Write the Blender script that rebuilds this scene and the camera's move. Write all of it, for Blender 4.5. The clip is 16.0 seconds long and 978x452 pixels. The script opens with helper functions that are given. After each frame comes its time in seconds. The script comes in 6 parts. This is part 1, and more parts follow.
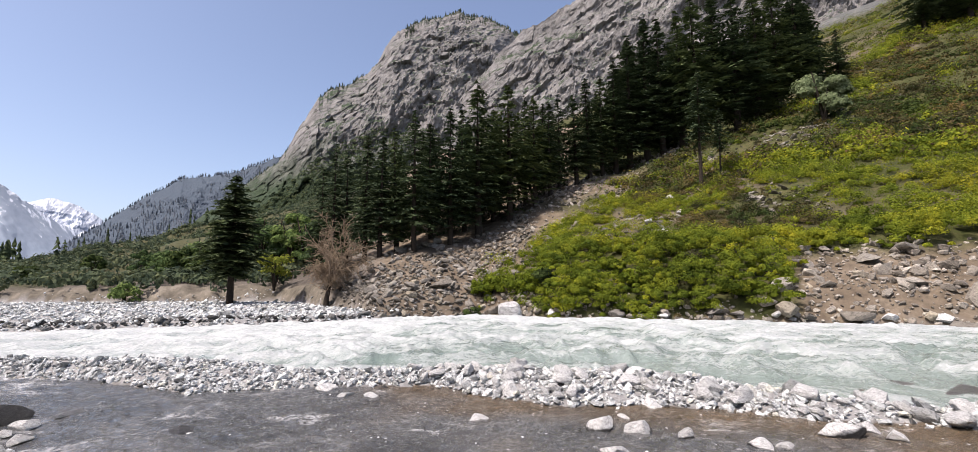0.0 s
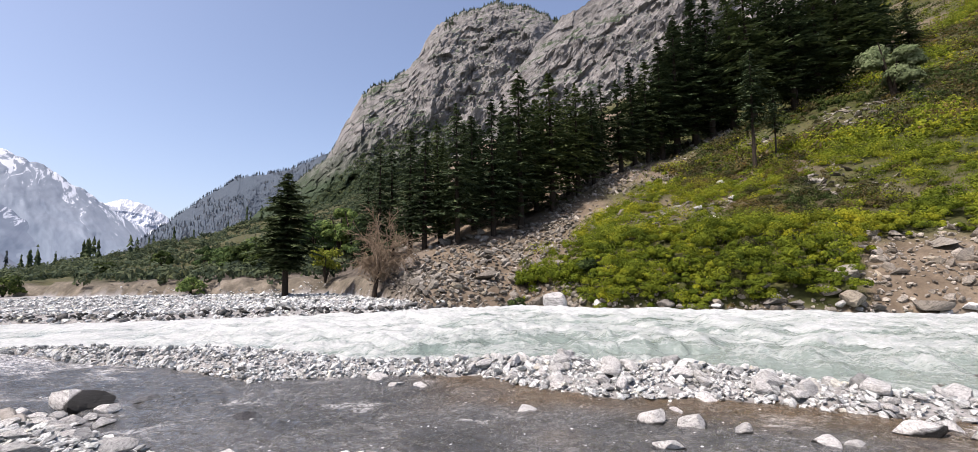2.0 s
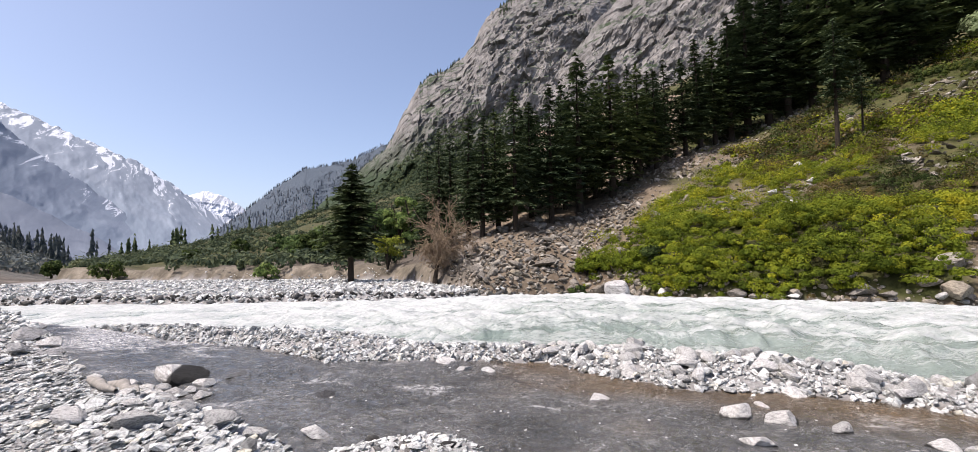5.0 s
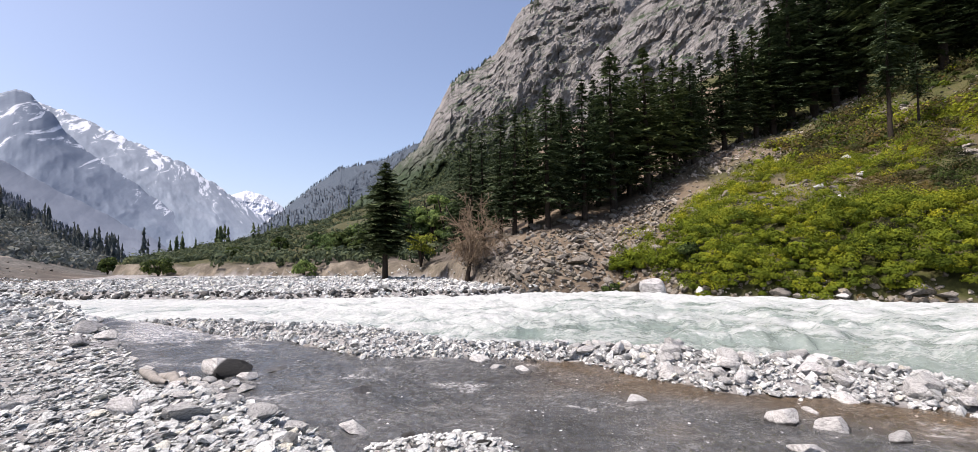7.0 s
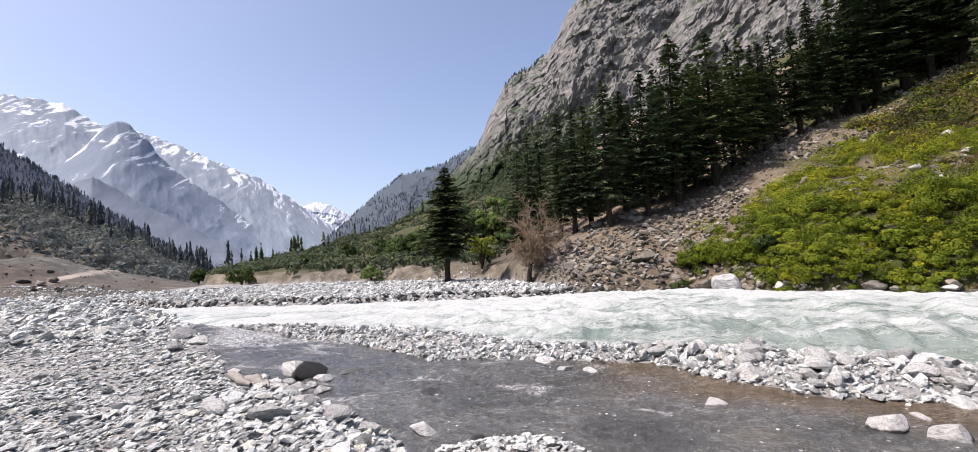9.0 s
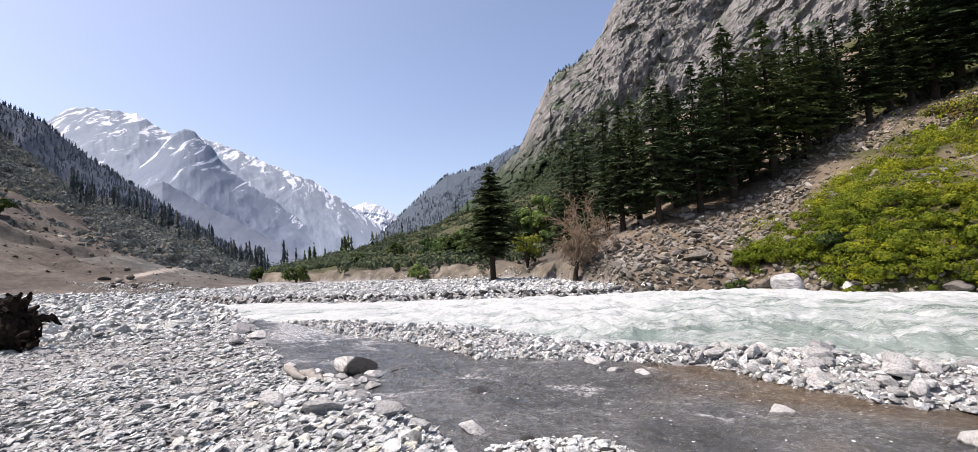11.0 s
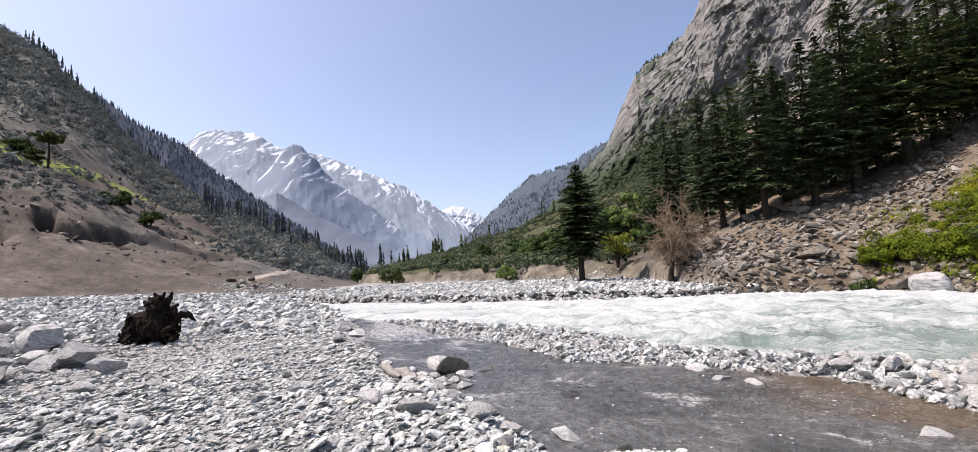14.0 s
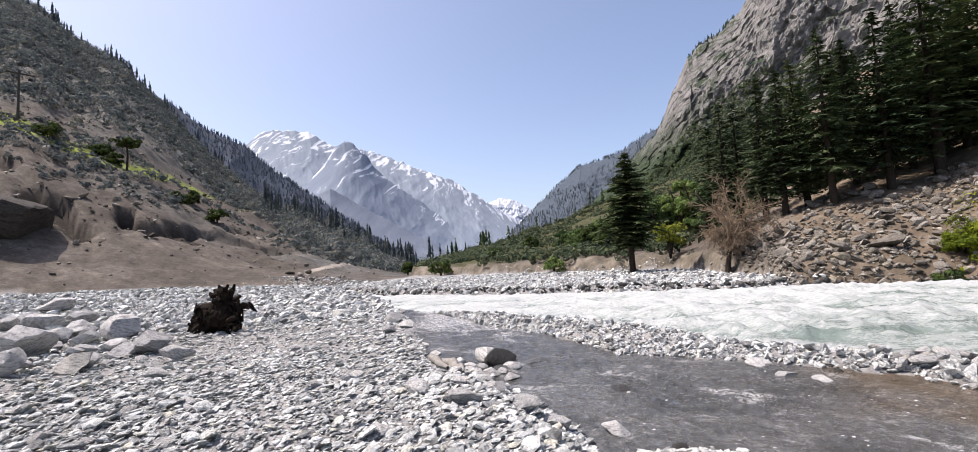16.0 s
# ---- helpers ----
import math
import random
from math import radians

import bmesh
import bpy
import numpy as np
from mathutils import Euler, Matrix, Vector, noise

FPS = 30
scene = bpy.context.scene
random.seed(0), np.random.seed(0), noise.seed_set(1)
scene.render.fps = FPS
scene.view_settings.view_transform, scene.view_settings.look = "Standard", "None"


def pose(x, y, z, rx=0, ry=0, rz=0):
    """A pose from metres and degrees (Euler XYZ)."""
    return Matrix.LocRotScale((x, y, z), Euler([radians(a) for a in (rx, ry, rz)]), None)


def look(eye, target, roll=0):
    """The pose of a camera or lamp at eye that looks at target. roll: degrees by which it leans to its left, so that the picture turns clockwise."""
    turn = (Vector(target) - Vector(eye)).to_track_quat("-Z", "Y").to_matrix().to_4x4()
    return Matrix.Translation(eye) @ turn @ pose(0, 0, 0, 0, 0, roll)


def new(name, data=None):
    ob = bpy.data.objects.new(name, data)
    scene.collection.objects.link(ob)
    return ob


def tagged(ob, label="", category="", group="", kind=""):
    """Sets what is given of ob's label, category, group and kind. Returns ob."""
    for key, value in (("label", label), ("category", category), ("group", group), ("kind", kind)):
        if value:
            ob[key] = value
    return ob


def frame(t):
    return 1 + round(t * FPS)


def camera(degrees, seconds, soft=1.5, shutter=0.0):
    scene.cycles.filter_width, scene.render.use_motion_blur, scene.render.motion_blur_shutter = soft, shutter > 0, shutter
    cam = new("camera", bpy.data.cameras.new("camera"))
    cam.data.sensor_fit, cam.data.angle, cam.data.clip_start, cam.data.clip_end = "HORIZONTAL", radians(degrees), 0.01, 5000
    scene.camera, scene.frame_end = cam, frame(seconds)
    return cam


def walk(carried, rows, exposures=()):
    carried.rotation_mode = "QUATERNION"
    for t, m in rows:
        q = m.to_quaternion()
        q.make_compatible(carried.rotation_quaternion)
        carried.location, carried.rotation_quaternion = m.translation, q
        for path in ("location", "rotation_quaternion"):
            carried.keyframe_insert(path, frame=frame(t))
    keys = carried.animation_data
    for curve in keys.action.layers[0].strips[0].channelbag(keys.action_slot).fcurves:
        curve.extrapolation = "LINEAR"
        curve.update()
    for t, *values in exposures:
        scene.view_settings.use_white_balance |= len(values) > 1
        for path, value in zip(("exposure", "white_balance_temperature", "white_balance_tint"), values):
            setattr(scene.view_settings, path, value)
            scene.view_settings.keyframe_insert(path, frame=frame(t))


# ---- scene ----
cam = camera(92.2, 16.0, soft=0.5)
PATH = [
    (0.0, pose(-0.000, -0.000, 2.400, 96.83, 0.30, -46.48)),
    (0.5, pose(0.021, 0.022, 2.410, 96.59, 0.45, -45.11)),
    (1.0, pose(0.017, 0.038, 2.410, 96.39, 0.58, -43.67)),
    (1.5, pose(0.015, 0.030, 2.407, 96.15, 0.74, -42.24)),
    (2.0, pose(0.018, 0.055, 2.407, 95.78, 0.87, -41.18)),
    (2.5, pose(-0.010, 0.081, 2.394, 95.37, 1.18, -40.09)),
    (3.0, pose(-0.012, 0.099, 2.396, 94.93, 1.35, -38.94)),
    (3.5, pose(-0.030, 0.134, 2.389, 94.86, 1.32, -37.59)),
    (4.0, pose(-0.072, 0.195, 2.380, 94.66, 1.06, -36.26)),
    (6.5, pose(-0.126, 0.347, 2.392, 94.16, 0.43, -31.78)),
    (7.0, pose(-0.119, 0.348, 2.395, 94.09, 0.53, -30.55)),
    (7.5, pose(-0.098, 0.389, 2.391, 94.25, 0.84, -29.32)),
    (8.0, pose(-0.089, 0.410, 2.385, 94.30, 1.22, -26.43)),
    (8.5, pose(-0.095, 0.427, 2.379, 94.38, 1.77, -24.81)),
    (9.0, pose(-0.102, 0.436, 2.390, 94.40, 2.33, -23.20)),
    (11.5, pose(-0.108, 0.588, 2.368, 94.55, 2.16, -16.31)),
    (12.0, pose(-0.095, 0.622, 2.364, 94.65, 2.12, -14.64)),
    (12.5, pose(-0.095, 0.648, 2.368, 94.77, 2.06, -12.63)),
    (13.0, pose(-0.089, 0.687, 2.377, 94.97, 2.18, -10.22)),
    (13.5, pose(-0.089, 0.702, 2.369, 95.10, 2.54, -8.54)),
    (14.0, pose(-0.086, 0.709, 2.368, 95.05, 2.75, -7.16)),
    (14.5, pose(-0.090, 0.708, 2.367, 94.85, 3.22, -5.28)),
    (15.0, pose(-0.088, 0.798, 2.357, 94.73, 3.31, -3.70)),
    (15.5, pose(-0.068, 0.799, 2.359, 94.67, 3.23, -2.47)),
    (16.0, pose(-0.042, 0.809, 2.352, 94.37, 3.17, -1.36)),
]
walk(cam, PATH, [(0.0, 0.6, 6800, 17.5), (16.0, 0.6, 6800, 17.5)])

# ---------------------------------------------------------------- light
SUN_AZ, SUN_EL = -78.0, 60.0          # azimuth clockwise from +y, elevation
world = bpy.data.worlds.new("world")
scene.world = world
world.use_nodes = True
wn = world.node_tree.nodes
sky = wn.new("ShaderNodeTexSky")
sky.sky_type, sky.sun_disc = "NISHITA", False
sky.sun_elevation, sky.sun_rotation = radians(SUN_EL), radians(SUN_AZ)
sky.altitude, sky.air_density, sky.dust_density, sky.ozone_density = 1800, 1.0, 10.0, 0.6
wn["Background"].inputs["Strength"].default_value = 0.15
world.node_tree.links.new(sky.outputs[0], wn["Background"].inputs[0])
sun = new("sun", bpy.data.lights.new("sun", "SUN"))
sun.data.energy, sun.data.angle, sun.data.color = 3.9, radians(0.55), (1.0, 0.95, 0.88)
a, e = radians(SUN_AZ), radians(SUN_EL)
sun.matrix_world = look((40 * math.sin(a) * math.cos(e), 40 * math.cos(a) * math.cos(e), 40 * math.sin(e)), (0, 0, 0))

# ---------------------------------------------------------------- materials


def material(name, rough=0.9, spec=0.3):
    """A node material; returns it with its tree's nodes, links and main shader."""
    m = bpy.data.materials.new(name)
    m.use_nodes = True
    n, l = m.node_tree.nodes, m.node_tree.links
    b = n["Principled BSDF"]
    b.inputs["Roughness"].default_value = rough
    b.inputs["Specular IOR Level"].default_value = spec
    return m, n, l, b


def tex(n, l, kind="noise", scale=1.0, detail=6.0, rough=0.6, source=None, stretch=None, distort=0.0):
    """A texture node on object coordinates, or on another source."""
    if source is None:
        source = n.new("ShaderNodeTexCoord").outputs["Object"]
    if stretch:
        mp = n.new("ShaderNodeMapping")
        if len(stretch) > 3:  # turned first, then stretched
            mp.vector_type = "TEXTURE"
            mp.inputs["Rotation"].default_value = [radians(v) for v in stretch[3:6]]
            mp.inputs["Scale"].default_value = [1.0 / v for v in stretch[:3]]
        else:
            mp.inputs["Scale"].default_value = stretch
        l.new(source, mp.inputs["Vector"])
        source = mp.outputs[0]
    if kind == "noise":
        t = n.new("ShaderNodeTexNoise")
        t.inputs["Detail"].default_value = detail
        t.inputs["Roughness"].default_value = rough
        t.inputs["Distortion"].default_value = distort
    else:
        t = n.new("ShaderNodeTexVoronoi")
        t.feature = kind
    t.inputs["Scale"].default_value = scale
    l.new(source, t.inputs["Vector"])
    return t.outputs[0]


def ramp(n, l, source, *stops):
    r = n.new("ShaderNodeValToRGB")
    els = r.color_ramp.elements
    while len(els) < len(stops):
        els.new(0.5)
    for el, (p, c) in zip(els, stops):
        el.position = p
        el.color = (*c, 1) if len(c) == 3 else (c[0], c[0], c[0], 1)
    l.new(source, r.inputs[0])
    return r.outputs[0]


def blend(n, l, fac, a, b, mode="MIX"):
    x = n.new("ShaderNodeMix")
    x.data_type, x.blend_type = "RGBA", mode
    for k, v in ((0, fac), (6, a), (7, b)):
        if isinstance(v, (int, float)):
            x.inputs[k].default_value = v
        elif isinstance(v, tuple):
            x.inputs[k].default_value = (*v, 1)
        else:
            l.new(v, x.inputs[k])
    return x.outputs[2]


def bump(n, l, b, height, strength=0.5, distance=0.05):
    k = n.new("ShaderNodeBump")
    k.inputs["Strength"].default_value = strength
    k.inputs["Distance"].default_value = distance
    l.new(height, k.inputs["Height"])
    l.new(k.outputs[0], b.inputs["Normal"])


def attr(n, name):
    x = n.new("ShaderNodeAttribute")
    x.attribute_name = name
    return x.outputs["Fac"]


def stone_material(name, dark, mid, light, island=True, wet=False, wet_shade_base=None, wet_shade_dir=(0, 0, 1)):
    m, n, l, b = material(name, 0.35 if wet else 0.92, 0.5 if wet else 0.25)
    g = n.new("ShaderNodeNewGeometry").outputs["Random Per Island"] if island else n.new("ShaderNodeObjectInfo").outputs["Random"]
    each = ramp(n, l, g, (0.0, dark), (0.35, mid), (0.82, light), (0.93, mid), (1.0, (light[0] * 0.95, light[1] * 0.9, light[2] * 0.78)))
    veins = ramp(n, l, tex(n, l, scale=7, detail=8, rough=0.7, stretch=(1, 1, 3, 20, 30, 0)), (0.38, (0.42,)), (0.47, (0.8,)), (0.54, (1.04,)), (0.66, (1.2,)))
    c = blend(n, l, 0.85, each, veins, "MULTIPLY")
    speck = ramp(n, l, tex(n, l, scale=38, detail=5, rough=0.8), (0.36, (0.55,)), (0.5, (1.0,)), (0.64, (1.18,)))
    c = blend(n, l, 0.8, c, speck, "MULTIPLY")
    if wet_shade_base is not None:  # water line of a stone in the stream; slanted, it paints flank shade
        sp = n.new("ShaderNodeVectorMath")
        sp.operation = "DOT_PRODUCT"
        sp.inputs[1].default_value = wet_shade_dir
        l.new(n.new("ShaderNodeTexCoord").outputs["Object"], sp.inputs[0])
        ad = n.new("ShaderNodeMath")
        ad.operation = "MULTIPLY_ADD"
        l.new(tex(n, l, scale=3, detail=5), ad.inputs[0])
        ad.inputs[1].default_value = 0.22
        l.new(sp.outputs["Value"], ad.inputs[2])
        mr = n.new("ShaderNodeMapRange")
        mr.inputs["From Min"].default_value, mr.inputs["From Max"].default_value = wet_shade_base + 0.03, wet_shade_base - 0.03
        l.new(ad.outputs[0], mr.inputs["Value"])
        c = blend(n, l, mr.outputs[0], c, blend(n, l, 1.0, c, (0.05, 0.05, 0.048), "MULTIPLY"))
        rr = n.new("ShaderNodeMapRange")
        rr.inputs["To Min"].default_value, rr.inputs["To Max"].default_value = 0.9, 0.45
        l.new(mr.outputs[0], rr.inputs["Value"])
        l.new(rr.outputs[0], b.inputs["Roughness"])
    l.new(c, b.inputs["Base Color"])
    bump(n, l, b, tex(n, l, scale=11, detail=9, rough=0.75), 0.9, 0.07)
    return m


M_GRAVEL_STONE = stone_material("river_gravel", (0.17, 0.178, 0.178), (0.56, 0.586, 0.583), (0.74, 0.768, 0.757))
M_WHITE_STONE = stone_material("pale_granite", (0.39, 0.397, 0.391), (0.51, 0.514, 0.506), (0.655, 0.655, 0.643), island=False)
M_BAR_STONE = stone_material("pale_cobble", (0.2, 0.208, 0.207), (0.52, 0.541, 0.538), (0.71, 0.731, 0.722))
M_CHANNEL_STONE = stone_material("half_wet_granite", (0.43, 0.433, 0.426), (0.55, 0.552, 0.542), (0.68, 0.678, 0.664), island=False, wet_shade_base=0.15)
# the dark side faces away from the sun: shade painted over real wetness
M_WET_SHADED = stone_material("wet_shaded_grey_rock", (0.5, 0.5, 0.495), (0.56, 0.56, 0.55), (0.64, 0.64, 0.63), island=False, wet_shade_base=0.17, wet_shade_dir=(-0.95, 0.45, 0.55))
M_GREY_STONE = stone_material("grey_boulder_rock", (0.33, 0.335, 0.34), (0.45, 0.452, 0.45), (0.6, 0.602, 0.592), island=False)
M_WET_STONE = stone_material("wet_rock", (0.06, 0.06, 0.06), (0.09, 0.09, 0.085), (0.14, 0.135, 0.125), island=False, wet=True)
M_SCREE = stone_material("scree_rock", (0.07, 0.063, 0.052), (0.165, 0.152, 0.128), (0.34, 0.32, 0.282))
M_EDGE = stone_material("wet_edge_rock", (0.035, 0.035, 0.034), (0.075, 0.075, 0.072), (0.2, 0.2, 0.195))
M_SHORE = stone_material("shore_stone", (0.13, 0.114, 0.094), (0.27, 0.243, 0.206), (0.46, 0.425, 0.37))
M_SHORE_ONE = stone_material("dark_shore_boulder_rock", (0.09, 0.085, 0.078), (0.15, 0.142, 0.13), (0.24, 0.228, 0.21), island=False)
M_SCREE_ONE = stone_material("scree_boulder_rock", (0.15, 0.136, 0.116), (0.21, 0.193, 0.166), (0.32, 0.298, 0.262), island=False)


def ground_material():
    m, n, l, b = material("valley_ground", 0.95, 0.2)
    pebble = tex(n, l, "F1", 9.0)
    fine = tex(n, l, scale=30, detail=6, rough=0.7)
    broad = tex(n, l, scale=0.35, detail=8, rough=0.65)
    gravel = blend(n, l, 0.6, ramp(n, l, pebble, (0.0, (0.5, 0.5, 0.49)), (0.75, (0.1, 0.1, 0.1))),
                   ramp(n, l, fine, (0.3, (0.18, 0.18, 0.176)), (0.7, (0.5, 0.495, 0.485))))
    gravel = blend(n, l, 0.5, gravel, ramp(n, l, broad, (0.35, (0.48,)), (0.65, (0.95,))), "MULTIPLY")
    soil = ramp(n, l, tex(n, l, scale=0.5, detail=10, rough=0.72), (0.28, (0.078, 0.06, 0.042)), (0.5, (0.142, 0.113, 0.082)), (0.72, (0.225, 0.187, 0.144)))
    grass = ramp(n, l, tex(n, l, scale=0.8, detail=10, rough=0.7), (0.3, (0.026, 0.032, 0.01)), (0.5, (0.052, 0.058, 0.018)), (0.7, (0.095, 0.082, 0.04)))
    # scrub floor of the far slopes, lightened for painted haze
    wood = ramp(n, l, tex(n, l, scale=0.22, detail=12, rough=0.75), (0.36, (0.065, 0.072, 0.072)), (0.52, (0.105, 0.108, 0.102)), (0.66, (0.23, 0.222, 0.206)))
    earth = ramp(n, l, tex(n, l, scale=0.12, detail=12, rough=0.78, stretch=(1, 1, 0.6)), (0.3, (0.035, 0.031, 0.027)), (0.44, (0.075, 0.065, 0.055)), (0.56, (0.115, 0.1, 0.085)), (0.7, (0.2, 0.177, 0.152)))
    grit = ramp(n, l, tex(n, l, scale=0.9, detail=12, rough=0.85), (0.34, (0.35,)), (0.48, (0.9,)), (0.56, (1.15,)), (0.66, (1.9,)))
    earth = blend(n, l, 0.85, earth, grit, "MULTIPLY")
    soil = blend(n, l, 0.6, soil, grit, "MULTIPLY")
    wood = blend(n, l, 0.8, wood, grit, "MULTIPLY")
    c = blend(n, l, attr(n, "soil"), gravel, soil)
    c = blend(n, l, attr(n, "earth"), c, earth)
    # dark exposed soil, with overhang shade painted into the same colour
    c = blend(n, l, attr(n, "soil_shade"), c, blend(n, l, 0.8, (0.036, 0.03, 0.025), grit, "MULTIPLY"))
    c = blend(n, l, attr(n, "grass"), c, grass)
    c = blend(n, l, attr(n, "woods"), c, wood)
    bluff = ramp(n, l, tex(n, l, scale=0.5, detail=9, rough=0.7, stretch=(1, 1, 0.35)), (0.34, (0.07, 0.062, 0.048)), (0.5, (0.125, 0.11, 0.087)), (0.64, (0.205, 0.182, 0.148)))
    c = blend(n, l, attr(n, "bank"), c, blend(n, l, 0.5, bluff, grit, "MULTIPLY"))
    c = blend(n, l, attr(n, "track"), c, ramp(n, l, tex(n, l, scale=0.6, detail=6), (0.3, (0.26, 0.235, 0.2)), (0.7, (0.36, 0.33, 0.29))))
    turf = ramp(n, l, tex(n, l, scale=0.5, detail=8, rough=0.7), (0.3, (0.14, 0.18, 0.03)), (0.7, (0.25, 0.3, 0.06)))
    c = blend(n, l, attr(n, "turf"), c, turf)
    c = blend(n, l, attr(n, "bed"), c, ramp(n, l, tex(n, l, scale=1.3, detail=8), (0.35, (0.055, 0.053, 0.048)), (0.7, (0.17, 0.15, 0.125))))
    l.new(c, b.inputs["Base Color"])
    h = blend(n, l, 0.5, pebble, fine)
    bump(n, l, b, h, 0.6, 0.06)
    return m


def river_material():
    m, n, l, b = material("white_water", 0.2, 0.5)
    uv = n.new("ShaderNodeUVMap").outputs[0]
    a1 = tex(n, l, scale=1.0, detail=9, rough=0.68, source=uv, stretch=(0.16, 0.55, 1), distort=1.1)
    a2 = tex(n, l, scale=1.0, detail=8, rough=0.7, source=uv, stretch=(1.3, 3.4, 1), distort=0.9)
    mix = n.new("ShaderNodeMath")
    mix.operation = "MULTIPLY_ADD"
    l.new(a2, mix.inputs[0])
    mix.inputs[1].default_value = 0.45
    l.new(a1, mix.inputs[2])
    a3 = tex(n, l, scale=1.0, detail=6, rough=0.75, source=uv, stretch=(4.5, 11.0, 1), distort=1.5)
    mix3 = n.new("ShaderNodeMath")
    mix3.operation = "MULTIPLY_ADD"
    l.new(a3, mix3.inputs[0])
    mix3.inputs[1].default_value = 0.62
    l.new(mix.outputs[0], mix3.inputs[2])
    add = n.new("ShaderNodeMath")
    add.operation = "ADD"
    l.new(mix3.outputs[0], add.inputs[0])
    l.new(attr(n, "foam"), add.inputs[1])
    shift = n.new("ShaderNodeMath")
    shift.operation = "SUBTRACT"
    l.new(add.outputs[0], shift.inputs[0])
    shift.inputs[1].default_value = 0.265
    f = ramp(n, l, shift.outputs[0], (0.70, (0.0,)), (0.80, (0.42,)), (0.92, (1.0,)))
    water = ramp(n, l, a1, (0.3, (0.15, 0.2, 0.178)), (0.7, (0.3, 0.35, 0.328)))
    white = ramp(n, l, a3, (0.36, (0.285, 0.325, 0.32)), (0.5, (0.425, 0.452, 0.452)), (0.64, (0.55, 0.565, 0.566)))
    c = blend(n, l, f, water, white)
    l.new(c, b.inputs["Base Color"])
    r = n.new("ShaderNodeMapRange")
    r.inputs["To Min"].default_value, r.inputs["To Max"].default_value = 0.16, 0.8
    l.new(f, r.inputs["Value"])
    l.new(r.outputs[0], b.inputs["Roughness"])
    bump(n, l, b, mix.outputs[0], 0.9, 0.25)
    return m


def stream_material():
    m, n, l, b = material("shallow_clear_water", 0.06, 0.5)
    uv = n.new("ShaderNodeUVMap").outputs[0]
    a1 = tex(n, l, scale=1.0, detail=4, rough=0.6, source=uv, stretch=(3.4, 4.2, 1), distort=1.2)
    a2 = tex(n, l, scale=1.0, detail=5, rough=0.65, source=uv, stretch=(0.5, 0.8, 1), distort=1.3)
    fine = tex(n, l, scale=1.0, detail=3, rough=0.7, source=uv, stretch=(8, 8, 1), distort=0.5)
    grey = ramp(n, l, a2, (0.35, (0.075, 0.08, 0.082)), (0.65, (0.17, 0.174, 0.174)))
    sand = ramp(n, l, a2, (0.35, (0.105, 0.076, 0.045)), (0.65, (0.17, 0.125, 0.078)))
    c = blend(n, l, attr(n, "sand"), grey, sand)
    # fine noise paints the ripples' light and dark into the base colour
    c = blend(n, l, 0.7, c, ramp(n, l, fine, (0.38, (0.72,)), (0.55, (1.0,)), (0.68, (1.5,))), "MULTIPLY")
    add = n.new("ShaderNodeMath")
    add.operation = "ADD"
    l.new(a2, add.inputs[0])
    l.new(attr(n, "foam"), add.inputs[1])
    riffle = ramp(n, l, add.outputs[0], (0.62, (0.0,)), (0.8, (1.0,)))
    white = blend(n, l, 1.0, riffle, ramp(n, l, fine, (0.42, (0.0,)), (0.56, (1.0,))), "MULTIPLY")
    # scattered sun glints on the ripples, painted as white dots in the base colour
    glint_dots = ramp(n, l, tex(n, l, "F1", 5.5, source=uv), (0.09, (1.0,)), (0.15, (0.0,)))
    glint_dots = blend(n, l, 1.0, glint_dots, ramp(n, l, a1, (0.48, (0.0,)), (0.6, (1.0,))), "MULTIPLY")
    f = blend(n, l, 1.0, white, glint_dots, "LIGHTEN")
    l.new(blend(n, l, f, c, (0.74, 0.75, 0.75)), b.inputs["Base Color"])
    bump(n, l, b, blend(n, l, 0.3, a1, fine), 1.0, 0.16)
    t = n.new("ShaderNodeBsdfTransparent")
    mx = n.new("ShaderNodeMixShader")
    mx.inputs[0].default_value = 0.76
    l.new(t.outputs[0], mx.inputs[1])
    l.new(b.outputs[0], mx.inputs[2])
    l.new(mx.outputs[0], n["Material Output"].inputs["Surface"])
    return m


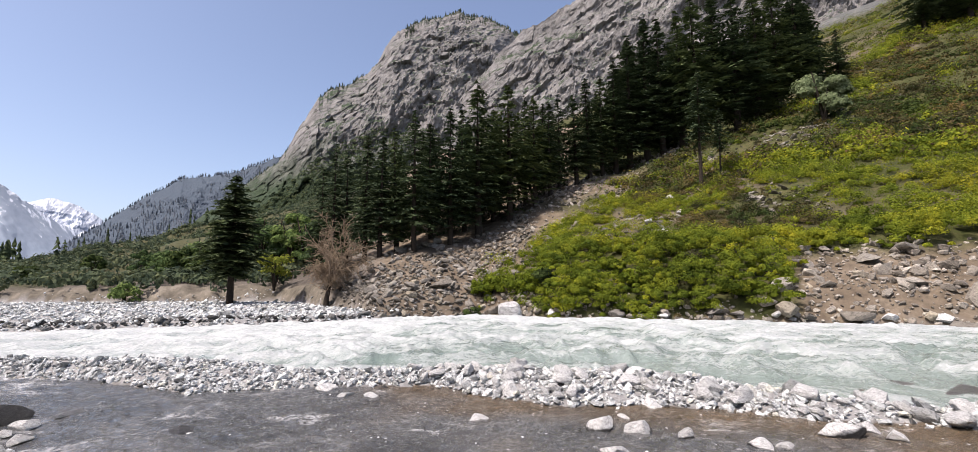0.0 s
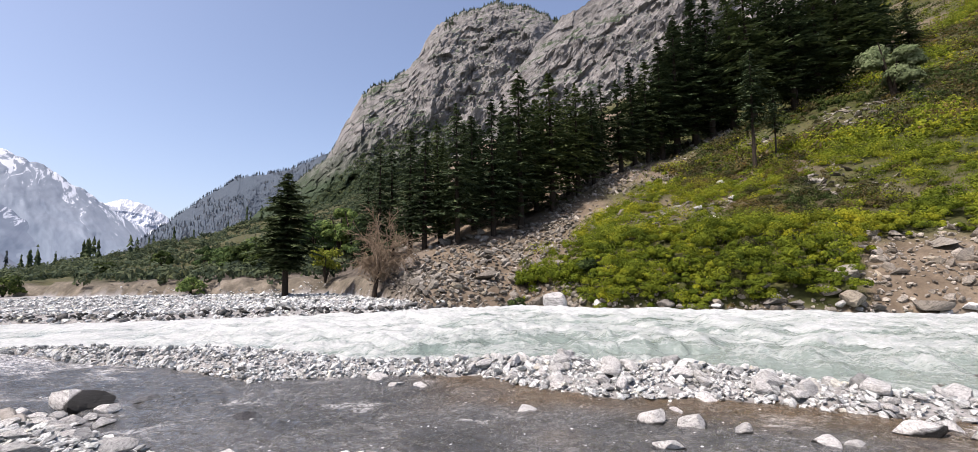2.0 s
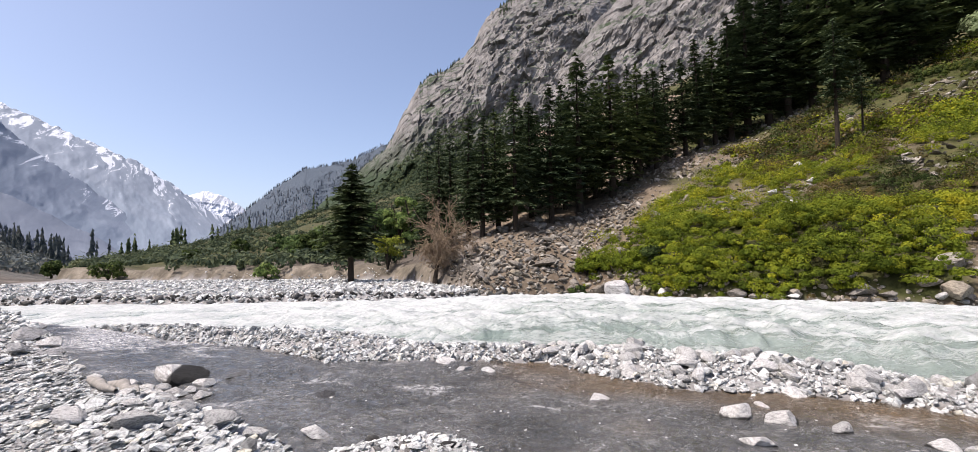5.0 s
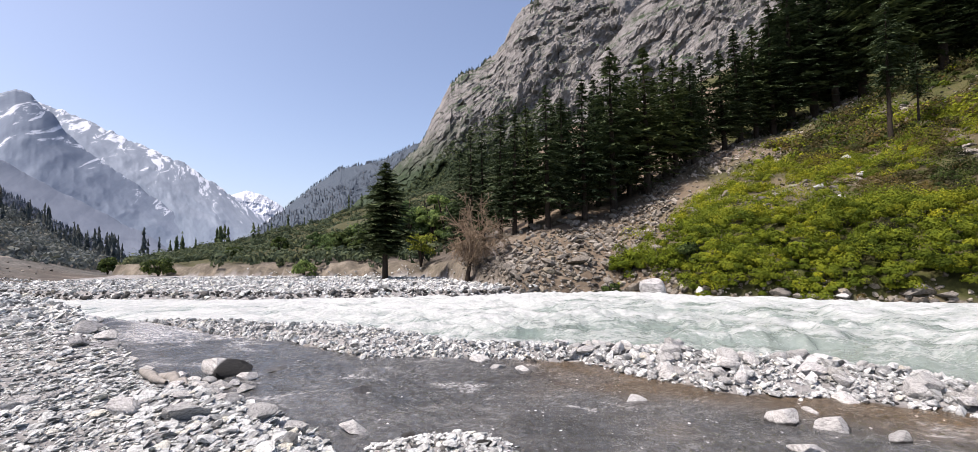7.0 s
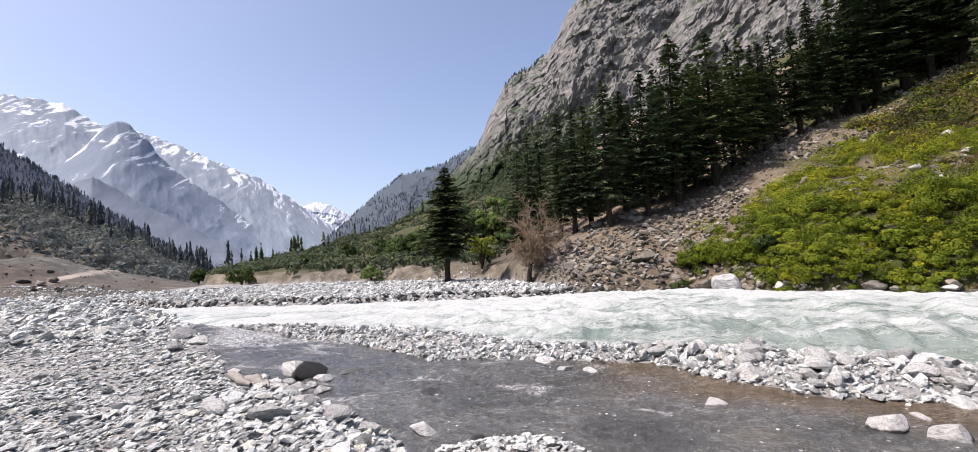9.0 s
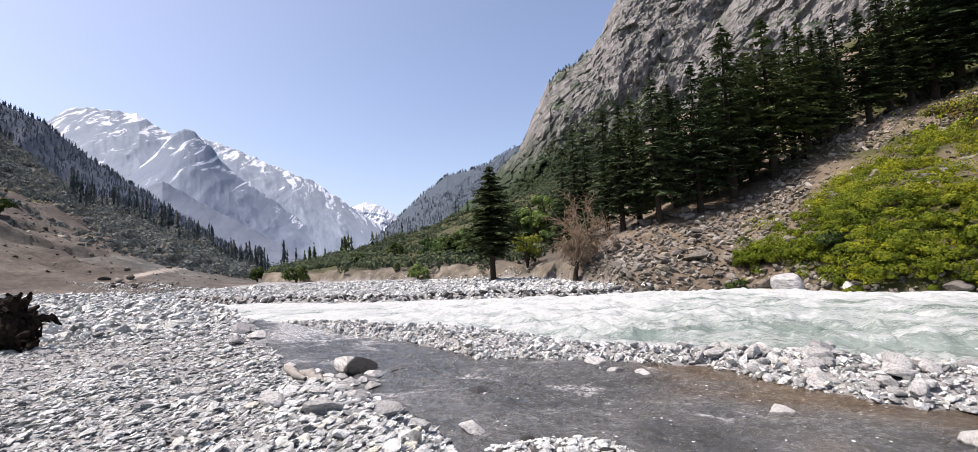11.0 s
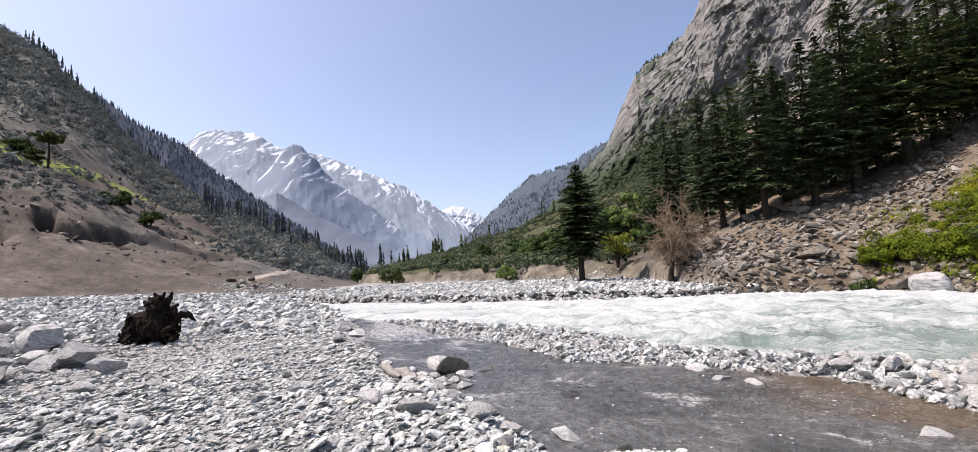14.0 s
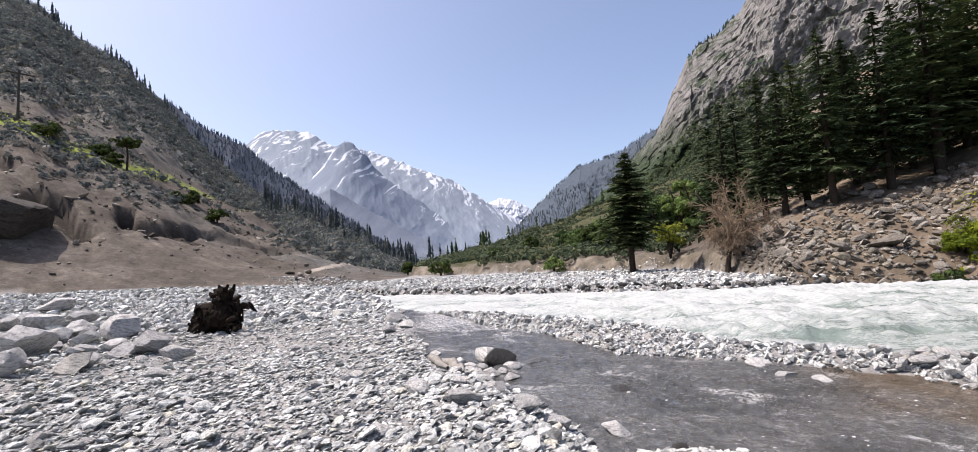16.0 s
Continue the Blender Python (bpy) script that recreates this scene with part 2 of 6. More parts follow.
def leaf_material(name, *colours, islands=True, glow=0.25, tone=False):
    m, n, l, b = material(name, 0.75, 0.08)
    g = n.new("ShaderNodeNewGeometry").outputs["Random Per Island"]
    stops = [(i / max(1, len(colours) - 1), c) for i, c in enumerate(colours)]
    leaf = ramp(n, l, g, *stops)
    if tone:  # every bush has its own depth of green
        leaf = blend(n, l, 1.0, leaf, ramp(n, l, attr(n, "tone"), (0.0, (0.5, 0.58, 0.62)), (0.45, (0.92, 0.95, 0.95)), (0.75, (1.15, 1.1, 1.0)), (1.0, (1.5, 1.32, 1.05))), "MULTIPLY")
    if islands:
        patch = ramp(n, l, tex(n, l, scale=0.16, detail=5), (0.35, (0.6, 0.62, 0.6)), (0.5, (1.0, 1.0, 1.0)), (0.66, (1.25, 1.05, 0.9)))
        leaf = blend(n, l, 0.9, leaf, patch, "MULTIPLY")
        clump = ramp(n, l, tex(n, l, scale=0.8, detail=4), (0.38, (0.48, 0.54, 0.58)), (0.5, (1.0, 1.0, 1.0)), (0.62, (1.28, 1.2, 1.0)))
        leaf = blend(n, l, 0.9, leaf, clump, "MULTIPLY")
    else:
        tint = ramp(n, l, n.new("ShaderNodeObjectInfo").outputs["Random"], (0.0, (0.7, 0.75, 0.78)), (0.6, (1.0, 1.0, 1.0)), (1.0, (1.5, 1.4, 1.15)))
        leaf = blend(n, l, 1.0, leaf, tint, "MULTIPLY")
    l.new(leaf, b.inputs["Base Color"])
    t = n.new("ShaderNodeBsdfTranslucent")
    l.new(leaf, t.inputs[0])
    mx = n.new("ShaderNodeMixShader")
    mx.inputs[0].default_value = glow
    l.new(b.outputs[0], mx.inputs[1])
    l.new(t.outputs[0], mx.inputs[2])
    l.new(mx.outputs[0], n["Material Output"].inputs["Surface"])
    return m


M_NEEDLE = leaf_material("fir_needles", (0.033, 0.051, 0.028), (0.053, 0.078, 0.039), (0.083, 0.11, 0.051), islands=False, glow=0.14)
M_SHRUB = leaf_material("shrub_leaves", (0.135, 0.172, 0.018), (0.16, 0.2, 0.02), (0.188, 0.224, 0.024), tone=True)
M_SHRUB_BROWN = leaf_material("brownish_heath_leaves", (0.068, 0.07, 0.024), (0.085, 0.08, 0.031), (0.1, 0.074, 0.044), tone=True)
M_HEATH_DARK = leaf_material("dark_shrub_leaves", (0.042, 0.066, 0.018), (0.058, 0.086, 0.024), (0.074, 0.1, 0.03), tone=True)
M_BUSH_DARK = leaf_material("dark_bush_leaves", (0.03, 0.05, 0.016), (0.055, 0.085, 0.025), (0.085, 0.115, 0.035))
M_BUSH_BRIGHT = leaf_material("bright_bush_leaves", (0.1, 0.14, 0.012), (0.135, 0.175, 0.016), (0.17, 0.205, 0.02))
M_YELLOW = leaf_material("yellow_green_leaves", (0.1, 0.135, 0.02), (0.17, 0.205, 0.03), (0.23, 0.24, 0.045), islands=False)
M_WILLOW = leaf_material("silvery_willow_leaves", (0.15, 0.19, 0.085), (0.2, 0.245, 0.12), (0.26, 0.3, 0.16), islands=False)
M_BROADLEAF = leaf_material("broadleaf_green", (0.045, 0.08, 0.028), (0.08, 0.13, 0.045), (0.118, 0.165, 0.06), islands=False)
# hill leaves paler and bluer than near ones: painted haze
M_FARTREE = leaf_material("far_leaves_painted_haze", (0.056, 0.08, 0.052), (0.08, 0.11, 0.067), (0.11, 0.14, 0.083))
M_TALUS = leaf_material("talus_scrub_leaves", (0.06, 0.085, 0.05), (0.08, 0.112, 0.06), (0.105, 0.14, 0.072))
# far needles greyed towards blue, distance haze put into the colour
M_FARFIR = leaf_material("far_firs_painted_haze", (0.075, 0.096, 0.105), (0.094, 0.118, 0.126), (0.116, 0.14, 0.147))
M_CLIFF_FIR = leaf_material("cliff_top_fir_needles", (0.05, 0.07, 0.055), (0.07, 0.095, 0.07), (0.095, 0.12, 0.085))
# scrub lifted and blued so its colour holds the mountainside's haze
M_SCRUB = leaf_material("scrub_painted_haze", (0.125, 0.148, 0.155), (0.15, 0.175, 0.178), (0.175, 0.2, 0.198))


def bark_material(name, a, b_):
    m, n, l, b = material(name, 0.95, 0.15)
    c = ramp(n, l, tex(n, l, scale=5, detail=8, rough=0.7, stretch=(3, 3, 0.5)), (0.3, a), (0.7, b_))
    l.new(c, b.inputs["Base Color"])
    bump(n, l, b, tex(n, l, scale=9, detail=6, stretch=(3, 3, 0.4)), 0.8, 0.05)
    return m


M_BARK = bark_material("fir_bark", (0.024, 0.019, 0.015), (0.06, 0.049, 0.039))
M_TWIG = bark_material("dry_reddish_twigs", (0.14, 0.105, 0.073), (0.28, 0.215, 0.152))
M_ROOTWOOD = bark_material("charred_root_wood", (0.006, 0.005, 0.004), (0.03, 0.02, 0.015))
M_DRIFT = bark_material("bleached_driftwood", (0.2, 0.19, 0.175), (0.36, 0.345, 0.32))
M_POLE = bark_material("weathered_pole_wood", (0.05, 0.045, 0.04), (0.11, 0.1, 0.09))


def rock_material(name, dark, mid, light, green, scale, green_amount=0.5, fine=0.5, relief=1.0, low_green=None):
    """Rock faces with strata, cracks and green on ledges."""
    m, n, l, b = material(name, 0.95, 0.15)
    s1 = tex(n, l, scale=scale, detail=12, rough=0.75, stretch=(1, 1, 1.6, 0, -35, -45), distort=0.8)
    s2 = tex(n, l, scale=scale * 7, detail=10, rough=0.75, stretch=(1, 1, 2.6, 0, -50, -45))
    beds = tex(n, l, scale=scale, detail=12, rough=0.75, stretch=(1.0, 1.0, 2.8, 0, -42, -45), distort=0.8)
    c = blend(n, l, fine, ramp(n, l, s1, (0.3, dark), (0.48, mid), (0.66, light)), ramp(n, l, s2, (0.34, dark), (0.5, mid), (0.66, light)))
    c = blend(n, l, 0.8, c, ramp(n, l, beds, (0.36, (0.6, 0.59, 0.57)), (0.5, (1.0, 1.0, 1.0)), (0.62, (1.2, 1.19, 1.17))), "MULTIPLY")
    geo = n.new("ShaderNodeNewGeometry")
    sep = n.new("ShaderNodeSeparateXYZ")
    l.new(geo.outputs["Normal"], sep.inputs[0])
    mm = n.new("ShaderNodeMath")
    mm.operation = "MULTIPLY_ADD"
    l.new(tex(n, l, scale=scale * 1.6, detail=8, rough=0.7), mm.inputs[0])
    mm.inputs[1].default_value = 1.3
    l.new(sep.outputs["Z"], mm.inputs[2])
    gr = n.new("ShaderNodeMapRange")
    gr.inputs["From Min"].default_value, gr.inputs["From Max"].default_value = 1.45 - green_amount, 1.62 - green_amount
    l.new(mm.outputs[0], gr.inputs["Value"])
    g = gr.outputs[0]
    if low_green:  # grass and scrub of the talus
        lz = n.new("ShaderNodeSeparateXYZ")
        l.new(n.new("ShaderNodeTexCoord").outputs["Object"], lz.inputs[0])
        ml = n.new("ShaderNodeMath")
        ml.operation = "MULTIPLY_ADD"
        l.new(s1, ml.inputs[0])
        ml.inputs[1].default_value = 90
        l.new(lz.outputs["Z"], ml.inputs[2])
        lr = n.new("ShaderNodeMapRange")
        lr.inputs["From Min"].default_value, lr.inputs["From Max"].default_value = low_green[1] + 45, low_green[0] + 45
        l.new(ml.outputs[0], lr.inputs["Value"])
        mxg = n.new("ShaderNodeMath")
        mxg.operation = "MAXIMUM"
        l.new(g, mxg.inputs[0])
        l.new(lr.outputs[0], mxg.inputs[1])
        g = mxg.outputs[0]
    c = blend(n, l, g, c, blend(n, l, s2, tuple(0.6 * v for v in green), green))
    l.new(c, b.inputs["Base Color"])
    bump(n, l, b, blend(n, l, 0.5, s2, beds), 0.9 * relief, 2.5 / max(scale * 25, 0.2))
    return m

# ---------------------------------------------------------------- shape helpers


def lattice(ix, iy, iz, seed):
    h = (ix.astype(np.int64) * 374761393 + iy.astype(np.int64) * 668265263 + iz.astype(np.int64) * 2147483647 + seed * 1274126177) & 0xFFFFFFFF
    h = ((h ^ (h >> 13)) * 1274126177) & 0xFFFFFFFF
    h = ((h ^ (h >> 16)) * 2246822519) & 0xFFFFFFFF
    return ((h ^ (h >> 15)) & 0xFFFFFF) / float(0xFFFFFF)


def value_noise(x, y, z=None, seed=0):
    x, y = np.asarray(x, float), np.asarray(y, float)
    z = np.zeros_like(x) if z is None else np.asarray(z, float)
    ix, iy, iz = np.floor(x), np.floor(y), np.floor(z)
    fx, fy, fz = x - ix, y - iy, z - iz
    fx, fy, fz = (v * v * (3 - 2 * v) for v in (fx, fy, fz))
    out = 0
    for dx in (0, 1):
        for dy in (0, 1):
            for dz in (0, 1):
                w = (fx if dx else 1 - fx) * (fy if dy else 1 - fy) * (fz if dz else 1 - fz)
                out = out + w * lattice(ix + dx, iy + dy, iz + dz, seed)
    return out


def fbm(x, y, z=None, octaves=5, seed=0, gain=0.5, ridge=False):
    """Layered noise about 0, roughly -1 to 1; ridge: sharp crests."""
    total, amp, norm, f = 0, 1.0, 0, 1.0
    for o in range(octaves):
        v = value_noise(np.asarray(x) * f, np.asarray(y) * f, None if z is None else np.asarray(z) * f, seed + o * 17) * 2 - 1
        if ridge:
            v = 1 - 2 * np.abs(v)
        total, norm = total + amp * v, norm + amp
        amp, f = amp * gain, f * 2.03
    return total / norm


def smooth(a, b, x):
    t = np.clip((x - a) / (b - a), 0, 1)
    return t * t * (3 - 2 * t)


def mesh_of(name, verts, faces, mat, shade=False, attrs=None, uv=None):
    """One mesh from arrays; faces is an (n, k) array, or a list of such."""
    verts = np.asarray(verts, np.float32)
    groups = faces if isinstance(faces, list) else [faces]
    groups = [np.asarray(g, np.int32) for g in groups if len(g)]
    me = bpy.data.meshes.new(name)
    me.vertices.add(len(verts))
    me.vertices.foreach_set("co", verts.ravel())
    loops = np.concatenate([g.ravel() for g in groups])
    sizes = np.concatenate([np.full(len(g), g.shape[1], np.int32) for g in groups])
    me.loops.add(len(loops))
    me.loops.foreach_set("vertex_index", loops)
    me.polygons.add(len(sizes))
    me.polygons.foreach_set("loop_start", np.concatenate([[0], np.cumsum(sizes)[:-1]]).astype(np.int32))
    me.polygons.foreach_set("use_smooth", np.full(len(sizes), shade))
    me.materials.append(mat)
    for key, vals in (attrs or {}).items():
        me.attributes.new(key, "FLOAT", "POINT").data.foreach_set("value", np.asarray(vals, np.float32).ravel())
    if uv is not None:
        layer = me.uv_layers.new(name="UVMap")
        layer.data.foreach_set("uv", np.asarray(uv, np.float32)[loops].ravel())
    me.update(calc_edges=True)
    return me


def part(name, me, parent, label=""):
    ob = new(name, me)
    ob.parent = parent
    return tagged(ob, label)


def grid_faces(rows, cols):
    i = np.arange(rows - 1)[:, None] * cols + np.arange(cols - 1)[None, :]
    return np.stack([i, i + 1, i + cols + 1, i + cols], -1).reshape(-1, 4)


def az_dist(x, y):
    return np.degrees(np.arctan2(x, y)), np.hypot(x, y)


def at_az(az, d):
    return d * math.sin(radians(az)), d * math.cos(radians(az))


# ---------------------------------------------------------------- the valley's plan (azimuth, metres)
SHRUB_EDGE = ([0, 5.7, 10, 12, 21, 30, 39, 55], [44.2, 45.2, 48.2, 51.5, 57.0, 60.5, 65.0, 74])
SHORE = ([-26, -22.5, -17.9, -11.8, -9.7, -6.2, -1.2, 3.9, 8.8, 12, 20, 26, 31, 40, 60, 100, 120, 140],
         [110, 83, 54, 31, 20.8, 12.7, 10.9, 9.0, 7.5, 6.2, 5.6, 5.6, 5.3, 4.6, 4.2, 5.0, 8, 200])
FAR = ([-26, -20.6, -11, 1, 5.3, 11, 17.7, 23, 27, 33, 36, 44.7, 55, 65.6, 75, 85, 92, 100, 120, 140],
       [80, 62.4, 40.6, 33, 31, 31, 29.5, 29.8, 29, 30.8, 31.5, 34, 30.6, 30.2, 31.2, 32.7, 34.6, 38, 55, 200])
BAR_IN = ([-6, 1.2, 7.3, 14.6, 23.3, 27.7, 40, 47, 55, 62, 68, 75, 80, 85, 91, 110],
          [24.5, 18, 15.7, 12.5, 12.2, 12, 11.5, 10.1, 9.7, 9.9, 10.2, 10.2, 10.1, 10.6, 11.1, 13])
BAR_OUT = ([-6, 1.2, 7.3, 14.6, 23.3, 27.7, 40, 47, 55, 62, 68, 75, 80, 85, 91, 110],
           [24.6, 21, 18.6, 16.9, 14.3, 13.6, 13.1, 13, 12.9, 12.9, 12.5, 11.9, 11.9, 12.0, 12.3, 14])
HILL_FOOT = ([-8, 0.5, 6.8, 14, 22.8, 26, 29, 33, 36, 44.7, 55, 65.6, 75, 85, 92, 100, 120, 140],
             [95, 75, 66, 60, 56, 47, 40, 31.5, 32, 34.4, 31, 30.6, 31.6, 33.1, 35, 38.4, 55, 200])
HILL_CREST = ([-9, -8, 0.5, 4.3, 8.7, 13.6, 19.3, 24.3, 29.7, 36], [-1, -0.5, 1.5, 2.6, 3.6, 5.6, 7.2, 9.0, 10.5, 12])
SLOPE = ([26, 33, 36.8, 40.6, 51.6, 58.4, 71, 76, 84, 93, 140], [0.20, 0.22, 0.28, 0.33, 0.375, 0.42, 0.46, 0.48, 0.52, 0.55, 0.5])
LEFT_FOOT = ([-75, -44, -36, -25, -17, -12, -8], [72, 66, 65, 65, 62, 72, 90])
LEFT_CREST = ([-75, -60, -45, -42.6, -40, -36.8, -33.3, -30.6, -26.6, -22.9, -20.4, -15, -10.8, -8],
              [24, 25, 24, 24, 22, 20.5, 17.4, 14, 10, 7.4, 6.2, 3.5, 1.2, 0])
SCAR_1 = ([-36.6, -35.9, -33.7, -31.5, -29, -26.4, -24.5, -20.5], [91, 92, 88, 92, 96, 98, 99, 101])
SCAR_2 = ([-48, -44.5, -43.2, -41.8, -40.3, -38.7, -37.5], [112, 106, 97, 91.6, 89.6, 84, 81])
WOODS_EDGE = ([-52, -45, -39, -30.6, -25.4, -21.5, -17, -9], [136, 136, 138, 154, 172, 140, 106, 106])
TRACK = ([-19.6, -17.3, -13.4, -11, -8], [76, 84, 112, 130, 160])
TURF = ([-52, -44.6, -42.6, -40, -37, -33, -30, -26, -22], [127, 124, 118, 117, 114, 126, 137, 151, 165])
EYE_Z = 2.4


def plan(x, y):
    """Height of the bare ground and the shares of its covers."""
    az, d = az_dist(x, y)
    shore, far = np.interp(az, *SHORE), np.interp(az, *FAR)
    shore = np.where((az < -26) | (az > 140), 400, shore)
    wob = fbm(x * 0.35, y * 0.35, octaves=3, seed=3)
    wob2 = fbm(x * 1.3, y * 1.3, octaves=3, seed=5)
    left = smooth(-14, -45, az) * smooth(-175, -120, az) * np.clip(d / 66, 0, 1.3)
    near_top = 0.72 + 0.95 * left + 0.10 * wob * smooth(2, 6, d) - 0.25 * smooth(-30, -10, az) * smooth(20, 40, d)
    near = np.minimum(near_top, (shore + 0.35 * wob - d) * (0.2 + 0.14 * smooth(9, 20, d)))
    spit = 0.14 - 0.10 * ((az - 22) / 7.5) ** 2 - 0.35 * (d - 6.3) ** 2
    near = np.maximum(near, spit)
    b0, b1 = np.interp(az, *BAR_IN), np.interp(az, *BAR_OUT)
    bar = np.minimum(np.minimum((d - b0 - 0.3 * wob) * 0.22, (b1 + 0.3 * wob - d) * 0.26), 0.30) + 0.03 * wob2
    bar = np.where((az > -7) & (az < 110), bar, -1)
    foot = np.interp(az, *HILL_FOOT)
    island = np.minimum((d - far - 0.6 * wob) * 0.3, 0.45 + 0.12 * wob)
    island = np.where(az < 34, island, -1.0)
    bed = np.where(d < (b0 + b1) / 2, -0.16 + 0.05 * wob2, -0.8)
    z = np.maximum.reduce([near, bar, island, bed])
    # right-hand slope and the valley hill that leads on from it
    m = np.interp(az, *SLOPE)
    rise = np.clip(d - foot, 0, None)
    rough = fbm(x * 0.08, y * 0.08, octaves=5, seed=11)
    slope = 0.75 * smooth(0, 2.0, rise) - 0.8 * (rise <= 0) + m * rise + rough * np.clip(rise * 0.05, 0, 2.2) + 0.15 * wob2 * smooth(0, 3, rise)
    crest = EYE_Z + 250 * np.tan(np.radians(np.interp(az, *HILL_CREST)))
    t = np.clip(rise / (250 - foot), 0, 1)
    scarp = (1.5 + 0.6 * wob) * smooth(0.2, 3.4, rise + 1.2 * wob + 1.5 * fbm(x * 0.5, y * 0.5, octaves=3, seed=7, ridge=True))
    hill = 0.4 + scarp + (crest - 1.9) * t ** 1.15 + rough * np.clip(rise * 0.03, 0, 4) - 0.9 * (rise <= 0)
    w = smooth(26, 35, az)
    right = np.where(rise > 0, hill * (1 - w) + slope * w, -5)
    right = np.where((az > -8) & (az < 140), right, -5)
    # left-hand slope
    lf = np.interp(az, *LEFT_FOOT)
    lr = np.clip(d - lf, 0, None)
    lc = EYE_Z + 350 * np.tan(np.radians(np.interp(az, *LEFT_CREST)))
    lt = np.clip(lr / (350 - lf), 0, 1)
    base = 0.4 + 1.2 * smooth(-14, -45, az)
    gully = fbm(az * 0.35 + 0.01 * d, d * 0.012, octaves=5, seed=23, ridge=True)
    rill = fbm(az * 0.3 - 0.05 * d, d * 0.07, octaves=6, seed=27, ridge=True, gain=0.6)
    lh = base + np.clip(lc - base, 0, None) * lt + (gully * np.clip(lr * 0.035, 0, 7) * smooth(30, 90, lr) + rill * np.clip(lr * 0.02, 0, 0.9)) * (0.15 + 0.85 * smooth(0, 20, lc)) * (1 - 0.8 * smooth(0.8, 1, lt))
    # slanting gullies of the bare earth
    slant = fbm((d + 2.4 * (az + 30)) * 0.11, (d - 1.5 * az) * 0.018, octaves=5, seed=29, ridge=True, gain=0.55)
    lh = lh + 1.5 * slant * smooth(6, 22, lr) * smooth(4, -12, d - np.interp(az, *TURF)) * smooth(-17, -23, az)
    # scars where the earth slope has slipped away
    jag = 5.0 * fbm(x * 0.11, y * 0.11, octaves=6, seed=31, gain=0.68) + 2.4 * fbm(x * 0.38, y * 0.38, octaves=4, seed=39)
    # mask of painted dark: gully bottoms, then a strip below each scar lip
    soil_shade = 0.6 * smooth(0.05, -0.35, slant) * smooth(6, 22, lr) * smooth(4, -12, d - np.interp(az, *TURF)) * smooth(-17, -23, az)
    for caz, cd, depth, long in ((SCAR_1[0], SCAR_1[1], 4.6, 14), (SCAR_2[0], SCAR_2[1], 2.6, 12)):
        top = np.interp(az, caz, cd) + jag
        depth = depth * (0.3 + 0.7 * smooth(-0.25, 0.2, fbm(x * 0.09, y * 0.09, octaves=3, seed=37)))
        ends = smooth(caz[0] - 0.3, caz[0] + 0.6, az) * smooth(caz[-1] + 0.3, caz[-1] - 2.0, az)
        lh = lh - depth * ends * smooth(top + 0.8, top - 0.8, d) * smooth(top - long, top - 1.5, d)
        soil_shade = np.maximum(soil_shade, ends * (depth > 1.6) * smooth(top + 0.6, top - 0.3, d) * smooth(top - 7, top - 3, d))
    lh = np.where((lr > 0) & (az < -8) & (az > -140), lh, -5)
    lh = lh * (1 - smooth(-110, -140, az)) + -5 * smooth(-110, -140, az)
    z = np.maximum.reduce([z, right, lh])
    drop = smooth(360, 900, d)
    z = z * (1 - drop) - 30 * drop
    z = z + 0.035 * wob2 * (z > 0.02) * smooth(60, 10, d)
    on_right = (right >= z - 0.2) & (rise > 0)
    on_left = (lh >= z - 0.3) & (lr > 0)
    green = smooth(-0.25, 0.15, fbm(x * 0.05, y * 0.05, octaves=4, seed=41) + 0.25 * smooth(50, 66, az))
    cover = {
        "soil": on_right * w,
        "earth": np.clip(on_left + on_right * (1 - w), 0, 1) * 1.0,
        "grass": on_right * np.clip(smooth(14, 9, rise) * smooth(50, 53, az) * np.maximum(smooth(80.5, 78.5, az), smooth(5.6, 8.0, rise)) * (rise > 0.3) + green * smooth(6, 20, rise) * smooth(40, 52, az) + smooth(70, 90, d) * (1 - w) * 0.8, 0, 1),
        "turf": on_left * smooth(4.6, 3.0, np.abs(d - 1 - np.interp(az, *TURF) + 1.5 * wob)) * smooth(-24, -31, az),
        "soil_shade": on_left * soil_shade,
        "bank": on_right * (1 - w) * smooth(6.0, 3.0, rise + 1.5 * wob),
        "track": on_left * smooth(2.6, 1.8, np.abs(d - np.interp(az, *TRACK))) * (az > -19.6) * (az < -8.5),
        "woods": np.clip(on_left * 0.5 * smooth(2, 22, d - np.interp(az, *TURF)) * smooth(-0.2, 0.2, rill) + on_left * 0.85 * smooth(-30, 30, d - np.interp(az, *WOODS_EDGE) + 80 * fbm(x * 0.035, y * 0.035, octaves=4, seed=43)), 0, 1) + on_right * smooth(240, 300, d),
        "bed": (z < 0.0) * 1.0,
    }
    return z, cover


def ground_z(x, y):
    return plan(np.atleast_1d(np.asarray(x, float)), np.atleast_1d(np.asarray(y, float)))[0]


M_GROUND = ground_material()


